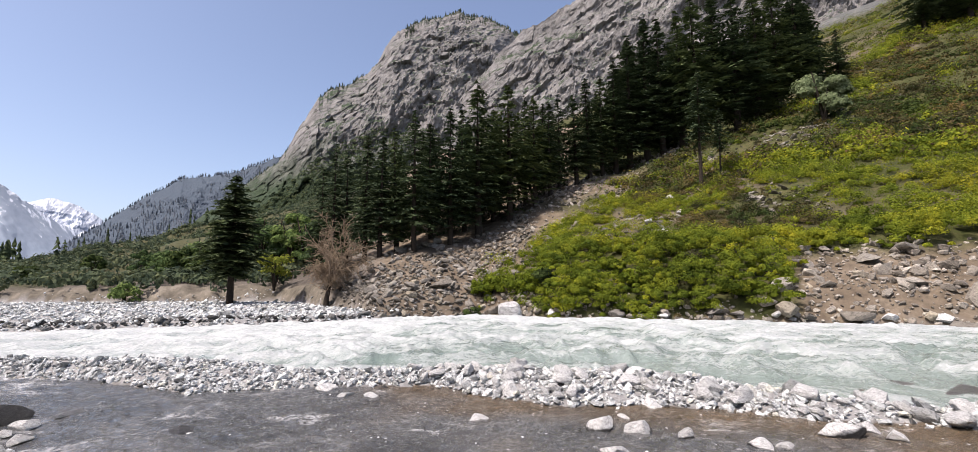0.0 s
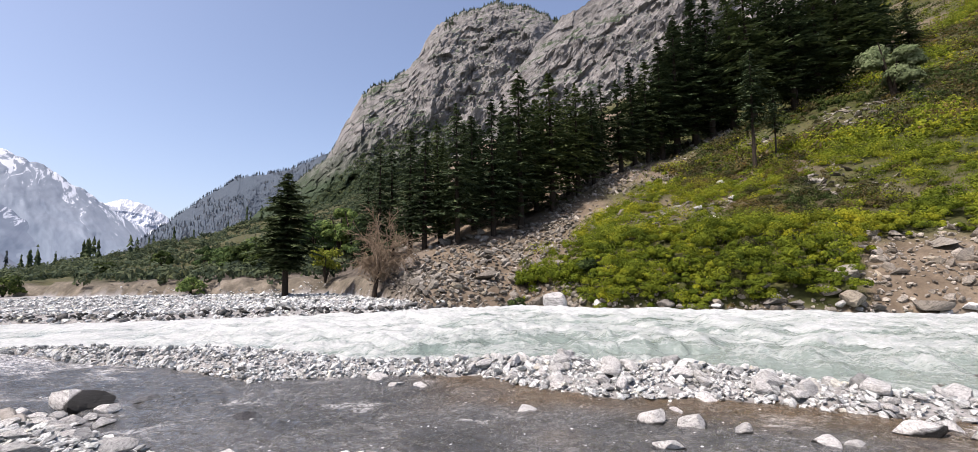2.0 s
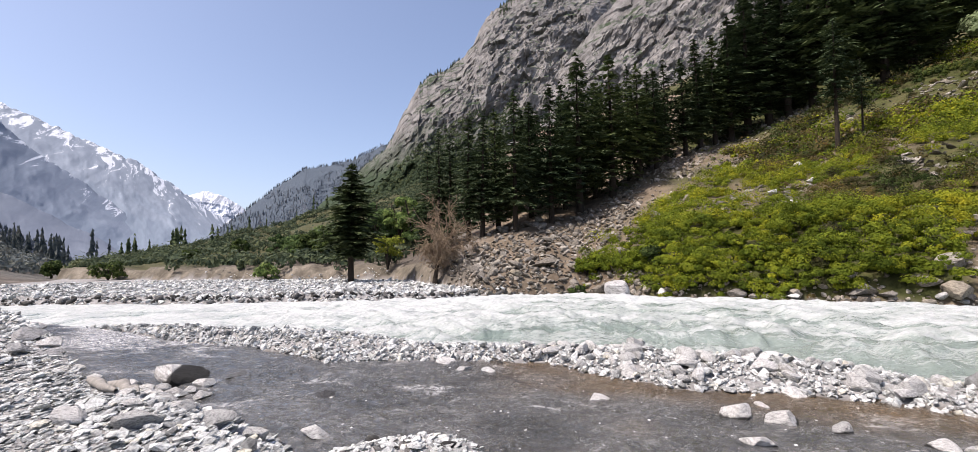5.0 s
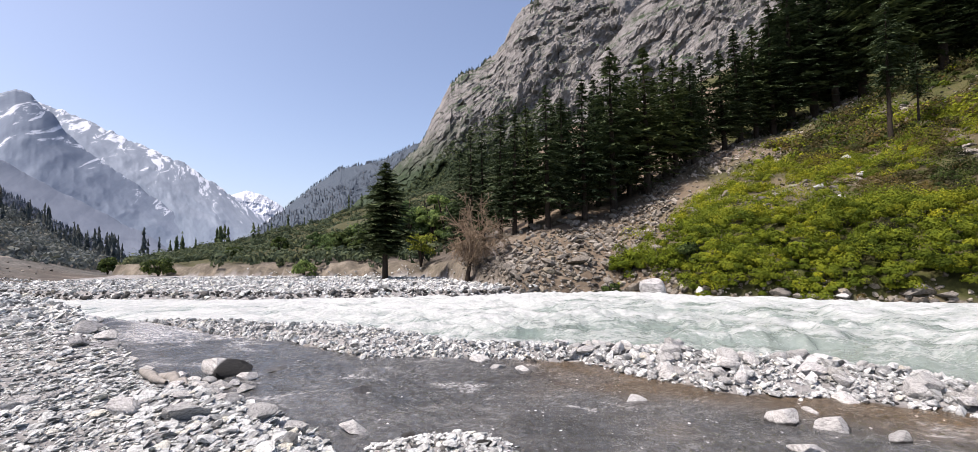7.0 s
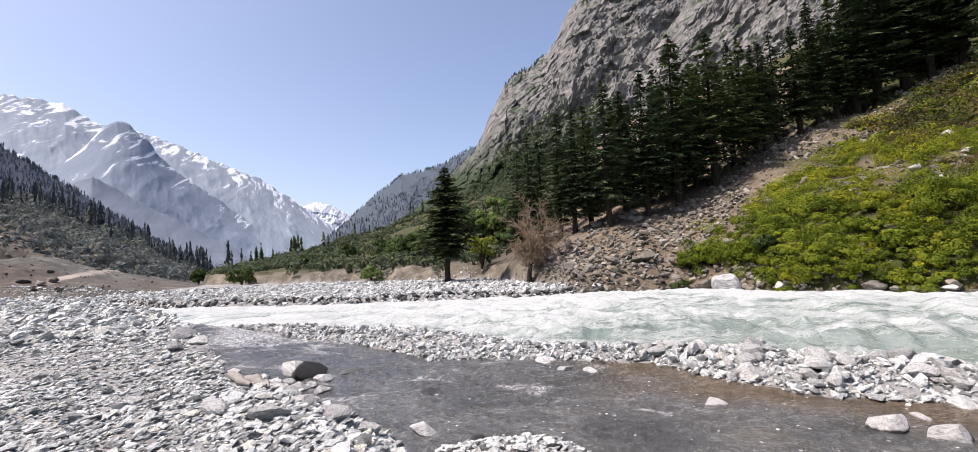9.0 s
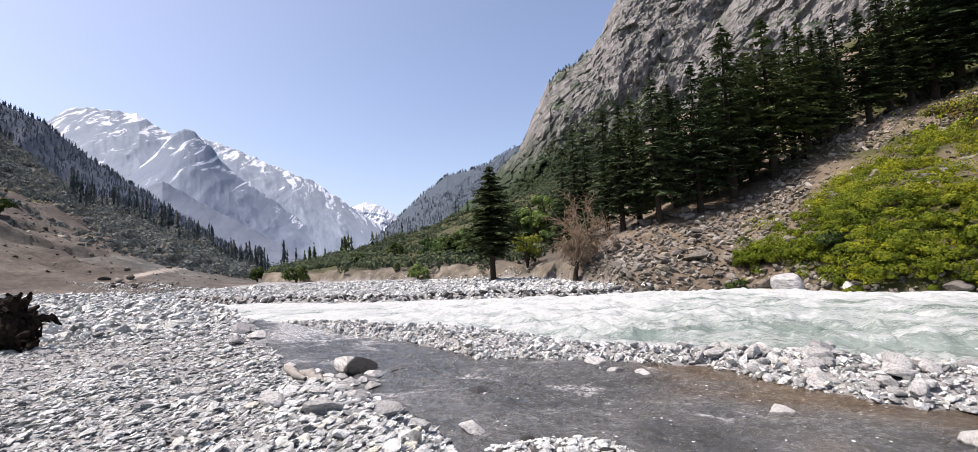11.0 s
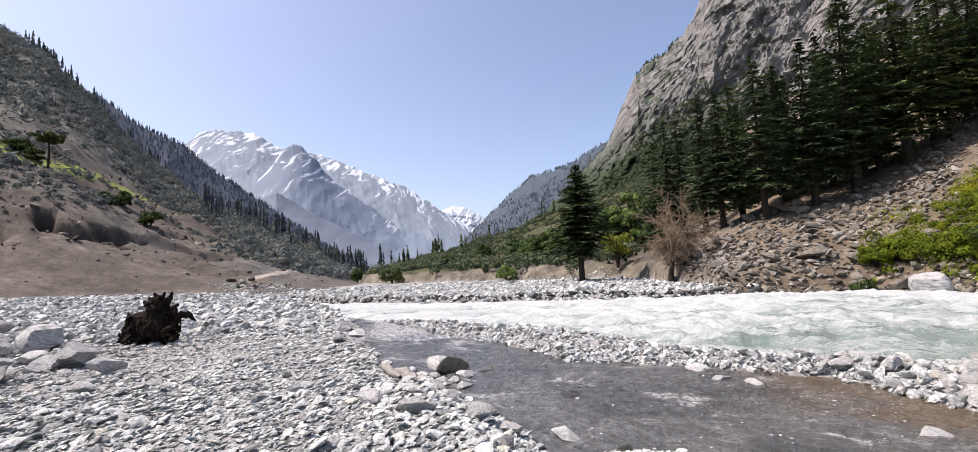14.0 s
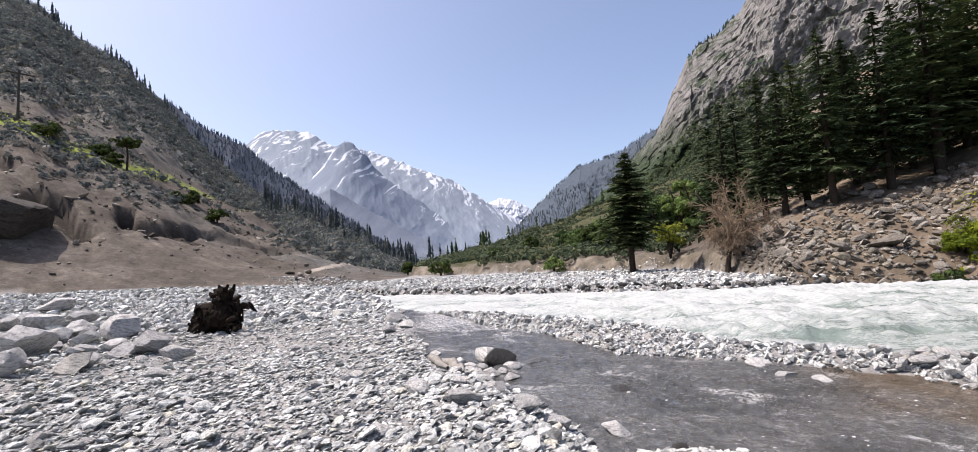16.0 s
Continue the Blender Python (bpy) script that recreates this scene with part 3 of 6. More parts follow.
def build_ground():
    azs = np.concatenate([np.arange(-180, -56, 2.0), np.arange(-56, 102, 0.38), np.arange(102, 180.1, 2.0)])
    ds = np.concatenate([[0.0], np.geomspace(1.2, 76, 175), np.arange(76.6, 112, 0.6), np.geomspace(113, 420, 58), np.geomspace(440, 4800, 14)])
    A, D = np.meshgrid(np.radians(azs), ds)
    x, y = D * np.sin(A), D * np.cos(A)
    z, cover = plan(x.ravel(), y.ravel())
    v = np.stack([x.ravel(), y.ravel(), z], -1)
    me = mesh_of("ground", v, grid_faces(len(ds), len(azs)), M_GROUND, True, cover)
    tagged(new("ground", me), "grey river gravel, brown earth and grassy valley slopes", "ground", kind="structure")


build_ground()


def torrent_edge(azs):
    """Where the torrent begins, seen from the near bank: on the bar, then from its tip back to the shore."""
    tip = np.interp(azs, [-11.6, -6], [30.5, 24.3])
    return np.where(azs > -6, (np.interp(azs, *BAR_IN) + np.interp(azs, *BAR_OUT)) / 2 - 0.3, np.where(azs > -11.6, tip, np.interp(azs, *SHORE) - 1.0))


def build_water():
    # main torrent
    azs = np.arange(-30, 112, 0.19)
    f = np.linspace(0, 1, 95)
    n0 = torrent_edge(azs)
    n1 = np.interp(azs, *FAR) + 1.5
    D = n0[None] + (n1 - n0)[None] * f[:, None]
    A = np.radians(np.broadcast_to(azs, D.shape))
    x, y = D * np.sin(A), D * np.cos(A)
    u = np.broadcast_to(np.cumsum(np.full(len(azs), 0.19 * 0.0175 * 22)), D.shape)
    mid = (smooth(0, 0.2, f) * (1 - 0.95 * smooth(0.8, 0.98, f)))[:, None]
    waves = fbm(u * 0.5 + 0.3 * D, D * 0.7, octaves=3, seed=61, ridge=True, gain=0.5) * 0.30 + fbm(u * 2.0 + 0.5 * D, D * 1.6, octaves=4, seed=67) * 0.13
    z = -0.03 + 0.06 * smooth(0, 0.04, f)[:, None] + mid * (0.10 + waves) * (0.45 + 0.55 * smooth(-20, 30, np.broadcast_to(azs, D.shape)))
    foam = -0.03 + 0.12 * smooth(60, 15, np.broadcast_to(azs, D.shape)) + 0.40 * waves + 0.10 * smooth(0.45, 0.9, np.broadcast_to(f[:, None], D.shape)) - 0.10 * smooth(0.35, 0.1, np.broadcast_to(f[:, None], D.shape)) * smooth(25, 50, np.broadcast_to(azs, D.shape))
    v = np.stack([x, y, z], -1).reshape(-1, 3)
    me = mesh_of("river", v, grid_faces(*D.shape), river_material(), True, {"foam": foam}, np.stack([u, D], -1).reshape(-1, 2))
    tagged(new("river", me), "foaming pale green mountain torrent in its bed", "river", kind="structure")
    # quiet side channel
    azs = np.arange(-11.6, 108, 0.22)
    f = np.linspace(0, 1, 130)
    n0 = np.interp(azs, *SHORE) - 2.6
    n1 = torrent_edge(azs) + 0.4 + 2.5 * smooth(-4, -8, azs)
    D = n0[None] + (n1 - n0)[None] * f[:, None]
    A = np.radians(np.broadcast_to(azs, D.shape))
    x, y = D * np.sin(A), D * np.cos(A)
    z = fbm(x * 1.9, y * 1.9, octaves=3, seed=71, ridge=True) * 0.03 + fbm(x * 5.5, y * 5.5, octaves=3, seed=72, gain=0.6) * 0.03
    z = z - 0.06 * smooth(0.93, 1, np.broadcast_to(f[:, None], D.shape)) - 0.1 * smooth(-10.6, -11.6, np.broadcast_to(azs, D.shape))
    foam = 0.34 * smooth(0.6, 1.0, np.broadcast_to(f[:, None], D.shape)) * smooth(2, -8, np.broadcast_to(azs, D.shape)) + 0.10 * fbm(x * 0.5, y * 0.5, octaves=2, seed=73) + 0.05 * smooth(24, 5, np.broadcast_to(azs, D.shape))
    for a0, d0, wa, wd, k in ((3, 17, 4, 2.2, 0.24), (-4, 21, 4, 2.5, 0.3), (15, 10.2, 5, 1.0, 0.17), (25, 9.3, 6, 0.9, 0.2), (42, 8.2, 5, 0.8, 0.14), (33, 11.0, 5, 0.5, 0.12)):
        foam = foam + k * np.exp(-((np.degrees(A) - a0) / wa) ** 2 - ((D - d0) / wd) ** 2)
    v = np.stack([x, y, z], -1).reshape(-1, 3)
    me = mesh_of("side_channel", v, grid_faces(*D.shape), stream_material(), True, {"foam": foam, "sand": smooth(28, 38, np.broadcast_to(azs, D.shape)) * smooth(0.55, 0.9, np.broadcast_to(f[:, None], D.shape) + 0.25 * fbm(x * 0.6, y * 0.6, octaves=3, seed=75))}, np.stack([x * 0.8 - y * 0.6, x * 0.6 + y * 0.8], -1).reshape(-1, 2))
    tagged(new("side_channel", me), "shallow clear grey-brown side channel over stones", "stream", kind="structure")


build_water()


# ---------------------------------------------------------------- mountains


def facets(x, y, seed):
    """Broken rock: every cell of an uneven net is a plane of its own depth and tilt."""
    ix, iy = np.floor(x), np.floor(y)
    best, out = np.full(x.shape, 9.0), np.zeros(x.shape)
    for dx in (-1, 0, 1):
        for dy in (-1, 0, 1):
            cx, cy = ix + dx, iy + dy
            px, py = cx + lattice(cx, cy, cx * 0, seed), cy + lattice(cx, cy, cx * 0, seed + 1)
            r2 = (x - px) ** 2 + (y - py) ** 2
            depth = lattice(cx, cy, cx * 0, seed + 2) - 0.5 + (lattice(cx, cy, cx * 0, seed + 3) - 0.5) * (x - px) + (lattice(cx, cy, cx * 0, seed + 4) - 0.3) * (y - py)
            out = np.where(r2 < best, depth, out)
            best = np.minimum(best, r2)
    return out


def mountain(name, label, crest, d0, d1, mat, step=0.1, rows=110, rough=0.06, jag=0.25, base=-5.0, power=1.0, seed=0, behind=1.25, freq=6.0, wall=False, spurs=0.0, grain=0.35, shade=False):
    """A range seen from the valley: from its foot at d0 to its crest at d1, with spurs and gullies, then down behind."""
    caz, cel = crest
    azs = np.arange(caz[0], caz[-1] + step, step)
    el = np.interp(azs, caz, cel)
    teeth = d1 * np.radians(jag) * fbm(azs * 1.1, azs * 0 + seed, octaves=5, seed=seed + 1, gain=0.6)
    H = EYE_Z + d1 * np.tan(np.radians(el))
    wide = int(5.0 / step)
    ker = np.hanning(2 * wide + 1)
    low = np.convolve(np.pad(H, wide, "edge"), ker / ker.sum(), "valid")
    f = np.concatenate([np.linspace(0, 1, rows), 1 + np.linspace(0.04, 1, 8)])
    F = np.broadcast_to(f[:, None], (len(f), len(azs)))
    A = np.broadcast_to(azs, F.shape)
    up = np.where(F <= 1, np.clip(F, 0, 1) ** power, 1 - (F - 1) * 0.8)
    Z = base + (low[None] + (H - low)[None] * np.clip(F, 0, 1) ** 3 - base) * up + teeth[None] * np.clip(F, 0, 1) ** 24
    H = H + teeth
    D = np.where(F <= 1, d0 + (d1 - d0) * F, d1 + (F - 1) * d1 * (behind - 1))
    k = freq / 40.0
    spur = fbm(A * k + 0.35 * F * freq * 0.2, F * freq * 0.35, octaves=7 if grain > 0.2 else 4, seed=seed + 5, ridge=True, gain=0.55 if grain > 0.2 else 0.4)
    fine = fbm(A * k * 5, F * freq * 1.6, octaves=5, seed=seed + 9, ridge=True, gain=0.6)
    if spurs:
        spur = spur * 0.6 + 0.9 * fbm(A * 0.13 + spurs * F, F * 0.5 + 3.0, octaves=5, seed=seed + 31, ridge=True, gain=0.45)
    if wall:
        s, h = A * 0.01745 * d1, (H - base)[None] * np.clip(F, 0, 1)
        c, q = math.cos(radians(38)), math.sin(radians(38))
        q = -q
        bulk = fbm(s / 95, h / 80, octaves=4, seed=seed + 21, ridge=True)
        beds = fbm((s * c - h * q) / 110, (s * q + h * c) / 26, octaves=7, seed=seed + 23, ridge=True, gain=0.58)
        sx, hx = s * c - h * q, s * q + h * c
        block = 0.8 * facets(sx / 40, hx / 25, seed + 25) + 0.5 * facets(sx / 17, hx / 10, seed + 26) + 0.32 * facets(sx / 7, hx / 4.2, seed + 27)
        spur, fine = 0.75 * bulk + 0.15 * beds, 1.25 * block
    D = D - rough * d1 * (spur + grain * fine) * np.sin(np.pi * np.clip(F, 0, 1)) ** 0.6
    R_ = np.radians(A)
    v = np.stack([D * np.sin(R_), D * np.cos(R_), Z], -1).reshape(-1, 3)
    me = mesh_of(name, v, grid_faces(*F.shape), mat, shade, {"rise": np.clip(F, 0, 1)})
    return tagged(new(name, me), label, "mountain", kind="structure"), (azs, H, v.reshape(F.shape + (3,)))




def painted_haze_material(name, low, mid, top, turn, snow=None, width=60.0):
    """Far mountainsides: wooded below, bare rock above, gullies slanting down, snow lying in them near the crest; blue
    haze is painted into the base colours.
    """
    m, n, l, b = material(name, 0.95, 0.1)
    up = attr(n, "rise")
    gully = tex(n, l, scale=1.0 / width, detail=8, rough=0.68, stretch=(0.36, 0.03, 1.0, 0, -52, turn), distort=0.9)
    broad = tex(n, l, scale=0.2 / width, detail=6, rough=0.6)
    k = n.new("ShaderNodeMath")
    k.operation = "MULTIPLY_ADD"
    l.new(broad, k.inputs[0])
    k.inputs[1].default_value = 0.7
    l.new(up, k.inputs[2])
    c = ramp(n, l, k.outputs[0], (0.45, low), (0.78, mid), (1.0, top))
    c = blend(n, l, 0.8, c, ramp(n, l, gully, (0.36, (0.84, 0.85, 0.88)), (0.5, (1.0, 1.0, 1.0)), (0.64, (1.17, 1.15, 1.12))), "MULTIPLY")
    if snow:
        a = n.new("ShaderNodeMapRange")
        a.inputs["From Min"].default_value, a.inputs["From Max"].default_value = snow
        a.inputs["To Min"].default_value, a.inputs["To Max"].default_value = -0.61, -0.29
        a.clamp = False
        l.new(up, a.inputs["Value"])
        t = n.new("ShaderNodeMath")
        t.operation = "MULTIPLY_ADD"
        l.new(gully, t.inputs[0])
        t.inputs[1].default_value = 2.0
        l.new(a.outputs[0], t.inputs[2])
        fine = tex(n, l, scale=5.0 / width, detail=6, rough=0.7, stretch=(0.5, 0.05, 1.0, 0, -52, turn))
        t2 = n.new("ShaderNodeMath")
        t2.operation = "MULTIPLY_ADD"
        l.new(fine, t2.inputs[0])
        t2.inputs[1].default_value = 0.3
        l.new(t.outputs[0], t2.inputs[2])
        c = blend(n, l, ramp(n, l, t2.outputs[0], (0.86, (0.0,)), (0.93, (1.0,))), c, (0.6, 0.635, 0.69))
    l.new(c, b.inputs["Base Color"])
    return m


# the ledge and talus green is pulled towards blue as painted haze
M_CLIFF = rock_material("grey_cliff_rock", (0.085, 0.082, 0.08), (0.19, 0.185, 0.18), (0.33, 0.322, 0.312), (0.05, 0.074, 0.042), 0.03, green_amount=0.2, fine=0.65, relief=0.9, low_green=(85, 135))
# the blue-grey of these far colours is distance haze painted in
M_RIDGE = rock_material("ridge_woods_painted_haze", (0.042, 0.055, 0.076), (0.052, 0.066, 0.089), (0.11, 0.119, 0.137), (0.085, 0.11, 0.14), 0.02, green_amount=0.3)
M_RIDGE_L = painted_haze_material("dark_woods_painted_haze", (0.043, 0.057, 0.08), (0.05, 0.064, 0.088), (0.06, 0.074, 0.099), 20, None, 22.0)
M_RIDGE_FIR = leaf_material("ridge_firs_painted_haze", (0.125, 0.152, 0.19), (0.142, 0.17, 0.208), (0.16, 0.188, 0.227))
M_SPUR = painted_haze_material("near_spur_painted_haze", (0.135, 0.162, 0.208), (0.148, 0.176, 0.222), (0.165, 0.193, 0.24), 15)
M_SPUR_FAR = painted_haze_material("far_spur_painted_haze", (0.15, 0.188, 0.244), (0.166, 0.206, 0.262), (0.19, 0.228, 0.284), 12, (0.62, 1.06), 48.0)
M_SNOW = painted_haze_material("snowy_mountain_painted_haze", (0.164, 0.204, 0.256), (0.19, 0.231, 0.284), (0.222, 0.26, 0.31), 17, (0.45, 1.0), 48.0)
M_SNOW_FAR = painted_haze_material("snowy_peak_painted_haze", (0.24, 0.28, 0.34), (0.27, 0.308, 0.37), (0.3, 0.335, 0.39), 0, (0.0, 0.6), 80.0)

mountain("mountain_snow", "high mountain with snow streaks, blue haze painted into its colour",
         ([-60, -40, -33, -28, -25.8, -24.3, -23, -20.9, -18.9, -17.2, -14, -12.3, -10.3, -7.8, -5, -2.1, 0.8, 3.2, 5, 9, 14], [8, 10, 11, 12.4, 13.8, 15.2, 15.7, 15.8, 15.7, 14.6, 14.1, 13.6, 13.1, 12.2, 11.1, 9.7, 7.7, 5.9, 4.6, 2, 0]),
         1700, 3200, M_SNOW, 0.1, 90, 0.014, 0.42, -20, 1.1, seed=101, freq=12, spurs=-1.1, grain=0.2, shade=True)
mountain("mountain_spur", "ridge running down from the snowy mountain, haze painted blue-grey",
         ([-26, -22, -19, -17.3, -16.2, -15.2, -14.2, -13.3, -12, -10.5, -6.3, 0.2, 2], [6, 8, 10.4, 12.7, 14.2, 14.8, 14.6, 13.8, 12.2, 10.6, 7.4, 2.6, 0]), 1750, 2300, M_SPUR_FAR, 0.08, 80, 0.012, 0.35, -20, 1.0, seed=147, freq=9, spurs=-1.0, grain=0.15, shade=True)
mountain("mountain_spur", "spur below the snowy mountain, haze painted blue-grey",
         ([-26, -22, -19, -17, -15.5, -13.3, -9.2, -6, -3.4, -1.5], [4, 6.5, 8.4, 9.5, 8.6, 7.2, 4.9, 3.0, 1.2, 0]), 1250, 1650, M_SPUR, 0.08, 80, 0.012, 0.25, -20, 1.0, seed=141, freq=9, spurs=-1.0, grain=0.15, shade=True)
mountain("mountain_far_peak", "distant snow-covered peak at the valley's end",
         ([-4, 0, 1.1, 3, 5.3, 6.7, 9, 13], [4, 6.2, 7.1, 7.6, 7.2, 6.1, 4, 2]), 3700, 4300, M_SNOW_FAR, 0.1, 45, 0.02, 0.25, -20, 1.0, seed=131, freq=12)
_, RIDGE_R_TOP = mountain("mountain_ridge_right", "wooded ridge with bare rock faces, haze painted blue",
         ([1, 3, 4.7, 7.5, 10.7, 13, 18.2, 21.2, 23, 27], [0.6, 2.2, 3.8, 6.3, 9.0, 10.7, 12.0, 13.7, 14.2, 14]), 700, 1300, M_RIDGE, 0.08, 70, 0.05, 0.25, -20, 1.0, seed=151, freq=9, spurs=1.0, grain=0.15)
_, RIDGE_L_TOP = mountain("mountain_ridge_left", "dark wooded mountainside with blue haze painted in",
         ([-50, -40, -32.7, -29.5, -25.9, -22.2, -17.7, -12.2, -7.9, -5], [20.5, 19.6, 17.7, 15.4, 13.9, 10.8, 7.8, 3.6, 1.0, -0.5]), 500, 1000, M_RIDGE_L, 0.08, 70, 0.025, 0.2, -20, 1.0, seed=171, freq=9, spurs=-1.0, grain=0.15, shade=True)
_, CLIFF_TOP = mountain("mountain_cliff", "tall grey rock cliff with green ledges",
         ([14, 17, 19.1, 22.8, 24, 25.9, 31.5, 34.5, 38.3, 43, 47, 50.4, 54, 62, 75, 95], [6, 9, 10.9, 14.5, 17.4, 21.0, 23.9, 28.4, 30.4, 31.3, 30.4, 29, 27, 26, 26, 26]),
         330, 520, M_CLIFF, 0.15, 165, 0.05, 0.7, 0, 0.85, seed=191, freq=16, wall=True)
mountain("mountain_cliff_spur", "steep grey rock spur with slanting layers",
         ([40, 43, 47, 50.4, 56, 58.4, 64, 72, 85, 98], [18, 22, 26, 28.9, 31.3, 32.3, 36, 38, 38, 34]),
         300, 430, M_CLIFF, 0.15, 165, 0.05, 0.8, 0, 0.85, seed=211, freq=16, wall=True)

# ---------------------------------------------------------------- stones
rng = np.random.default_rng(7)


def rock_shape(seed, subdiv=2, cuts=9, flat=0.7, lump=0.09):
    """One boulder: a ball cut by random planes, with worn edges and a lumpy skin."""
    r = np.random.default_rng(seed)
    bm = bmesh.new()
    bmesh.ops.create_icosphere(bm, subdivisions=subdiv, radius=1)
    v = np.array([p.co[:] for p in bm.verts])
    f = np.array([[p.index for p in q.verts] for q in bm.faces])
    bm.free()
    for _ in range(cuts):
        n = r.normal(size=3)
        n /= np.linalg.norm(n)
        h = r.uniform(0.38, 0.8)
        v = v - np.outer(0.97 * np.clip(v @ n - h, 0, None), n)
    o = r.uniform(-50, 50, 3)
    q = v + o
    v = v * (1 + lump * fbm(q[:, 0] * 1.7, q[:, 1] * 1.7, q[:, 2] * 1.7, octaves=2, seed=seed) + 0.4 * lump * fbm(q[:, 0] * 5, q[:, 1] * 5, q[:, 2] * 5, octaves=2, seed=seed + 3))[:, None]
    v *= np.array([1.0, r.uniform(0.65, 0.95), flat * r.uniform(0.7, 1.0)])
    v /= np.abs(v[:, :2]).max()
    return v, f


def pebble_shape(seed, points, flat=0.75):
    """A cheap angular stone: the hull of a few points on a worn ball."""
    r = np.random.default_rng(seed)
    d = r.normal(size=(points, 3))
    d /= np.linalg.norm(d, axis=1, keepdims=True)
    d = np.sign(d) * np.abs(d) ** 0.8 * r.uniform(0.88, 1.08, (points, 1))
    d *= np.array([1.0, r.uniform(0.6, 0.95), flat * r.uniform(0.65, 1.0)])
    bm = bmesh.new()
    for p in d:
        bm.verts.new(p)
    hull = bmesh.ops.convex_hull(bm, input=bm.verts)
    bmesh.ops.delete(bm, geom=[g for g in hull["geom_interior"] if isinstance(g, bmesh.types.BMVert)], context="VERTS")
    bmesh.ops.triangulate(bm, faces=bm.faces)
    bm.verts.ensure_lookup_table()
    bm.verts.index_update()
    v = np.array([p.co[:] for p in bm.verts])
    f = np.array([[p.index for p in q.verts] for q in bm.faces])
    bm.free()
    return v / np.abs(v[:, :2]).max(), f


ROCKS2 = [rock_shape(500 + s, 1, 7, 0.62, 0.12) for s in range(14)]
COBBLES = [pebble_shape(s, 18, 0.85) for s in range(12)]
ROCKS1 = [pebble_shape(40 + s, 12) for s in range(10)]
ROCKS0 = [pebble_shape(60 + s, 9) for s in range(16)]
ROCKS3 = [rock_shape(80 + s, 3, 12, 0.8, 0.06) for s in range(10)]


def block_shape(seed):
    """A squarish block with worn edges and a rough skin."""
    r = np.random.default_rng(seed)
    v, f = rock_shape(seed, 3, 0, 1.0)
    v = np.sign(v) * np.abs(v) ** 0.55
    v *= np.array([1, 0.85, 0.75])
    v[:, 0] += 0.18 * v[:, 2] * r.uniform(-1, 1)
    for _ in range(5):
        n = r.normal(size=3)
        n /= np.linalg.norm(n)
        v = v - np.outer(np.clip(v @ n - r.uniform(0.62, 0.9), 0, None), n)
    q = v * 3.5 + seed
    v = v * (1 + 0.05 * fbm(q[:, 0], q[:, 1], q[:, 2], octaves=3, seed=seed))[:, None]
    return v / np.abs(v[:, :2]).max(), f


ROCKS3 += [block_shape(140 + s) for s in range(3)] + [rock_shape(600 + s, 2, 9, 0.85, 0.08) for s in range(8)]


def strew(name, x, y, size, shapes, mat, flat=1.0, tilt=0.35, sink=0.3, seed=0, worn=True, pile=0.0, lean=0.0):
    """Many stones in one mesh, lying on the ground; pile: heaped unevenly; lean: tipped one over another by the flood."""
    r = np.random.default_rng(seed)
    z = ground_z(x, y)
    V, F, base = [], [], 0
    which = r.integers(0, len(shapes), len(x))
    for k, (sv, sf) in enumerate(shapes):
        i = np.nonzero(which == k)[0]
        if not len(i):
            continue
        ang, tx, ty = r.uniform(0, 2 * np.pi, len(i)), r.normal(0, tilt, len(i)), r.normal(0, tilt, len(i))
        ca, sa = np.cos(ang), np.sin(ang)
        p = sv[None] * (size[i] * 0.5)[:, None, None] * np.array([1, 1, flat])
        px, py, pz = p[..., 0], p[..., 1], p[..., 2]
        pz = pz + px * np.sin(tx)[:, None] + py * np.sin(ty)[:, None]
        qx, qy = px * ca[:, None] - py * sa[:, None], px * sa[:, None] + py * ca[:, None]
        pz = pz + lean * qx
        lift = size[i] * (0.5 * 0.6 * flat * (1 - 2 * sink) + pile * r.uniform(0, 1, len(i)) ** 2)
        P = np.stack([qx + x[i, None], qy + y[i, None], pz + (z[i] + lift)[:, None]], -1)
        V.append(P.reshape(-1, 3))
        F.append((sf[None] + (base + np.arange(len(i)) * len(sv))[:, None, None]).reshape(-1, 3))
        base += len(i) * len(sv)
    return mesh_of(name, np.concatenate(V), np.concatenate(F), mat, worn)


def polar_points(n, az0, az1, d0, d1, r, power=1.0):
    """Random places, evenly over the area of a stretch of the plan."""
    az = r.uniform(az0, az1, n)
    d = np.sqrt(d0 ** 2 + (d1 ** 2 - d0 ** 2) * r.uniform(0, 1, n) ** power)
    return d * np.sin(np.radians(az)), d * np.cos(np.radians(az)), az, d


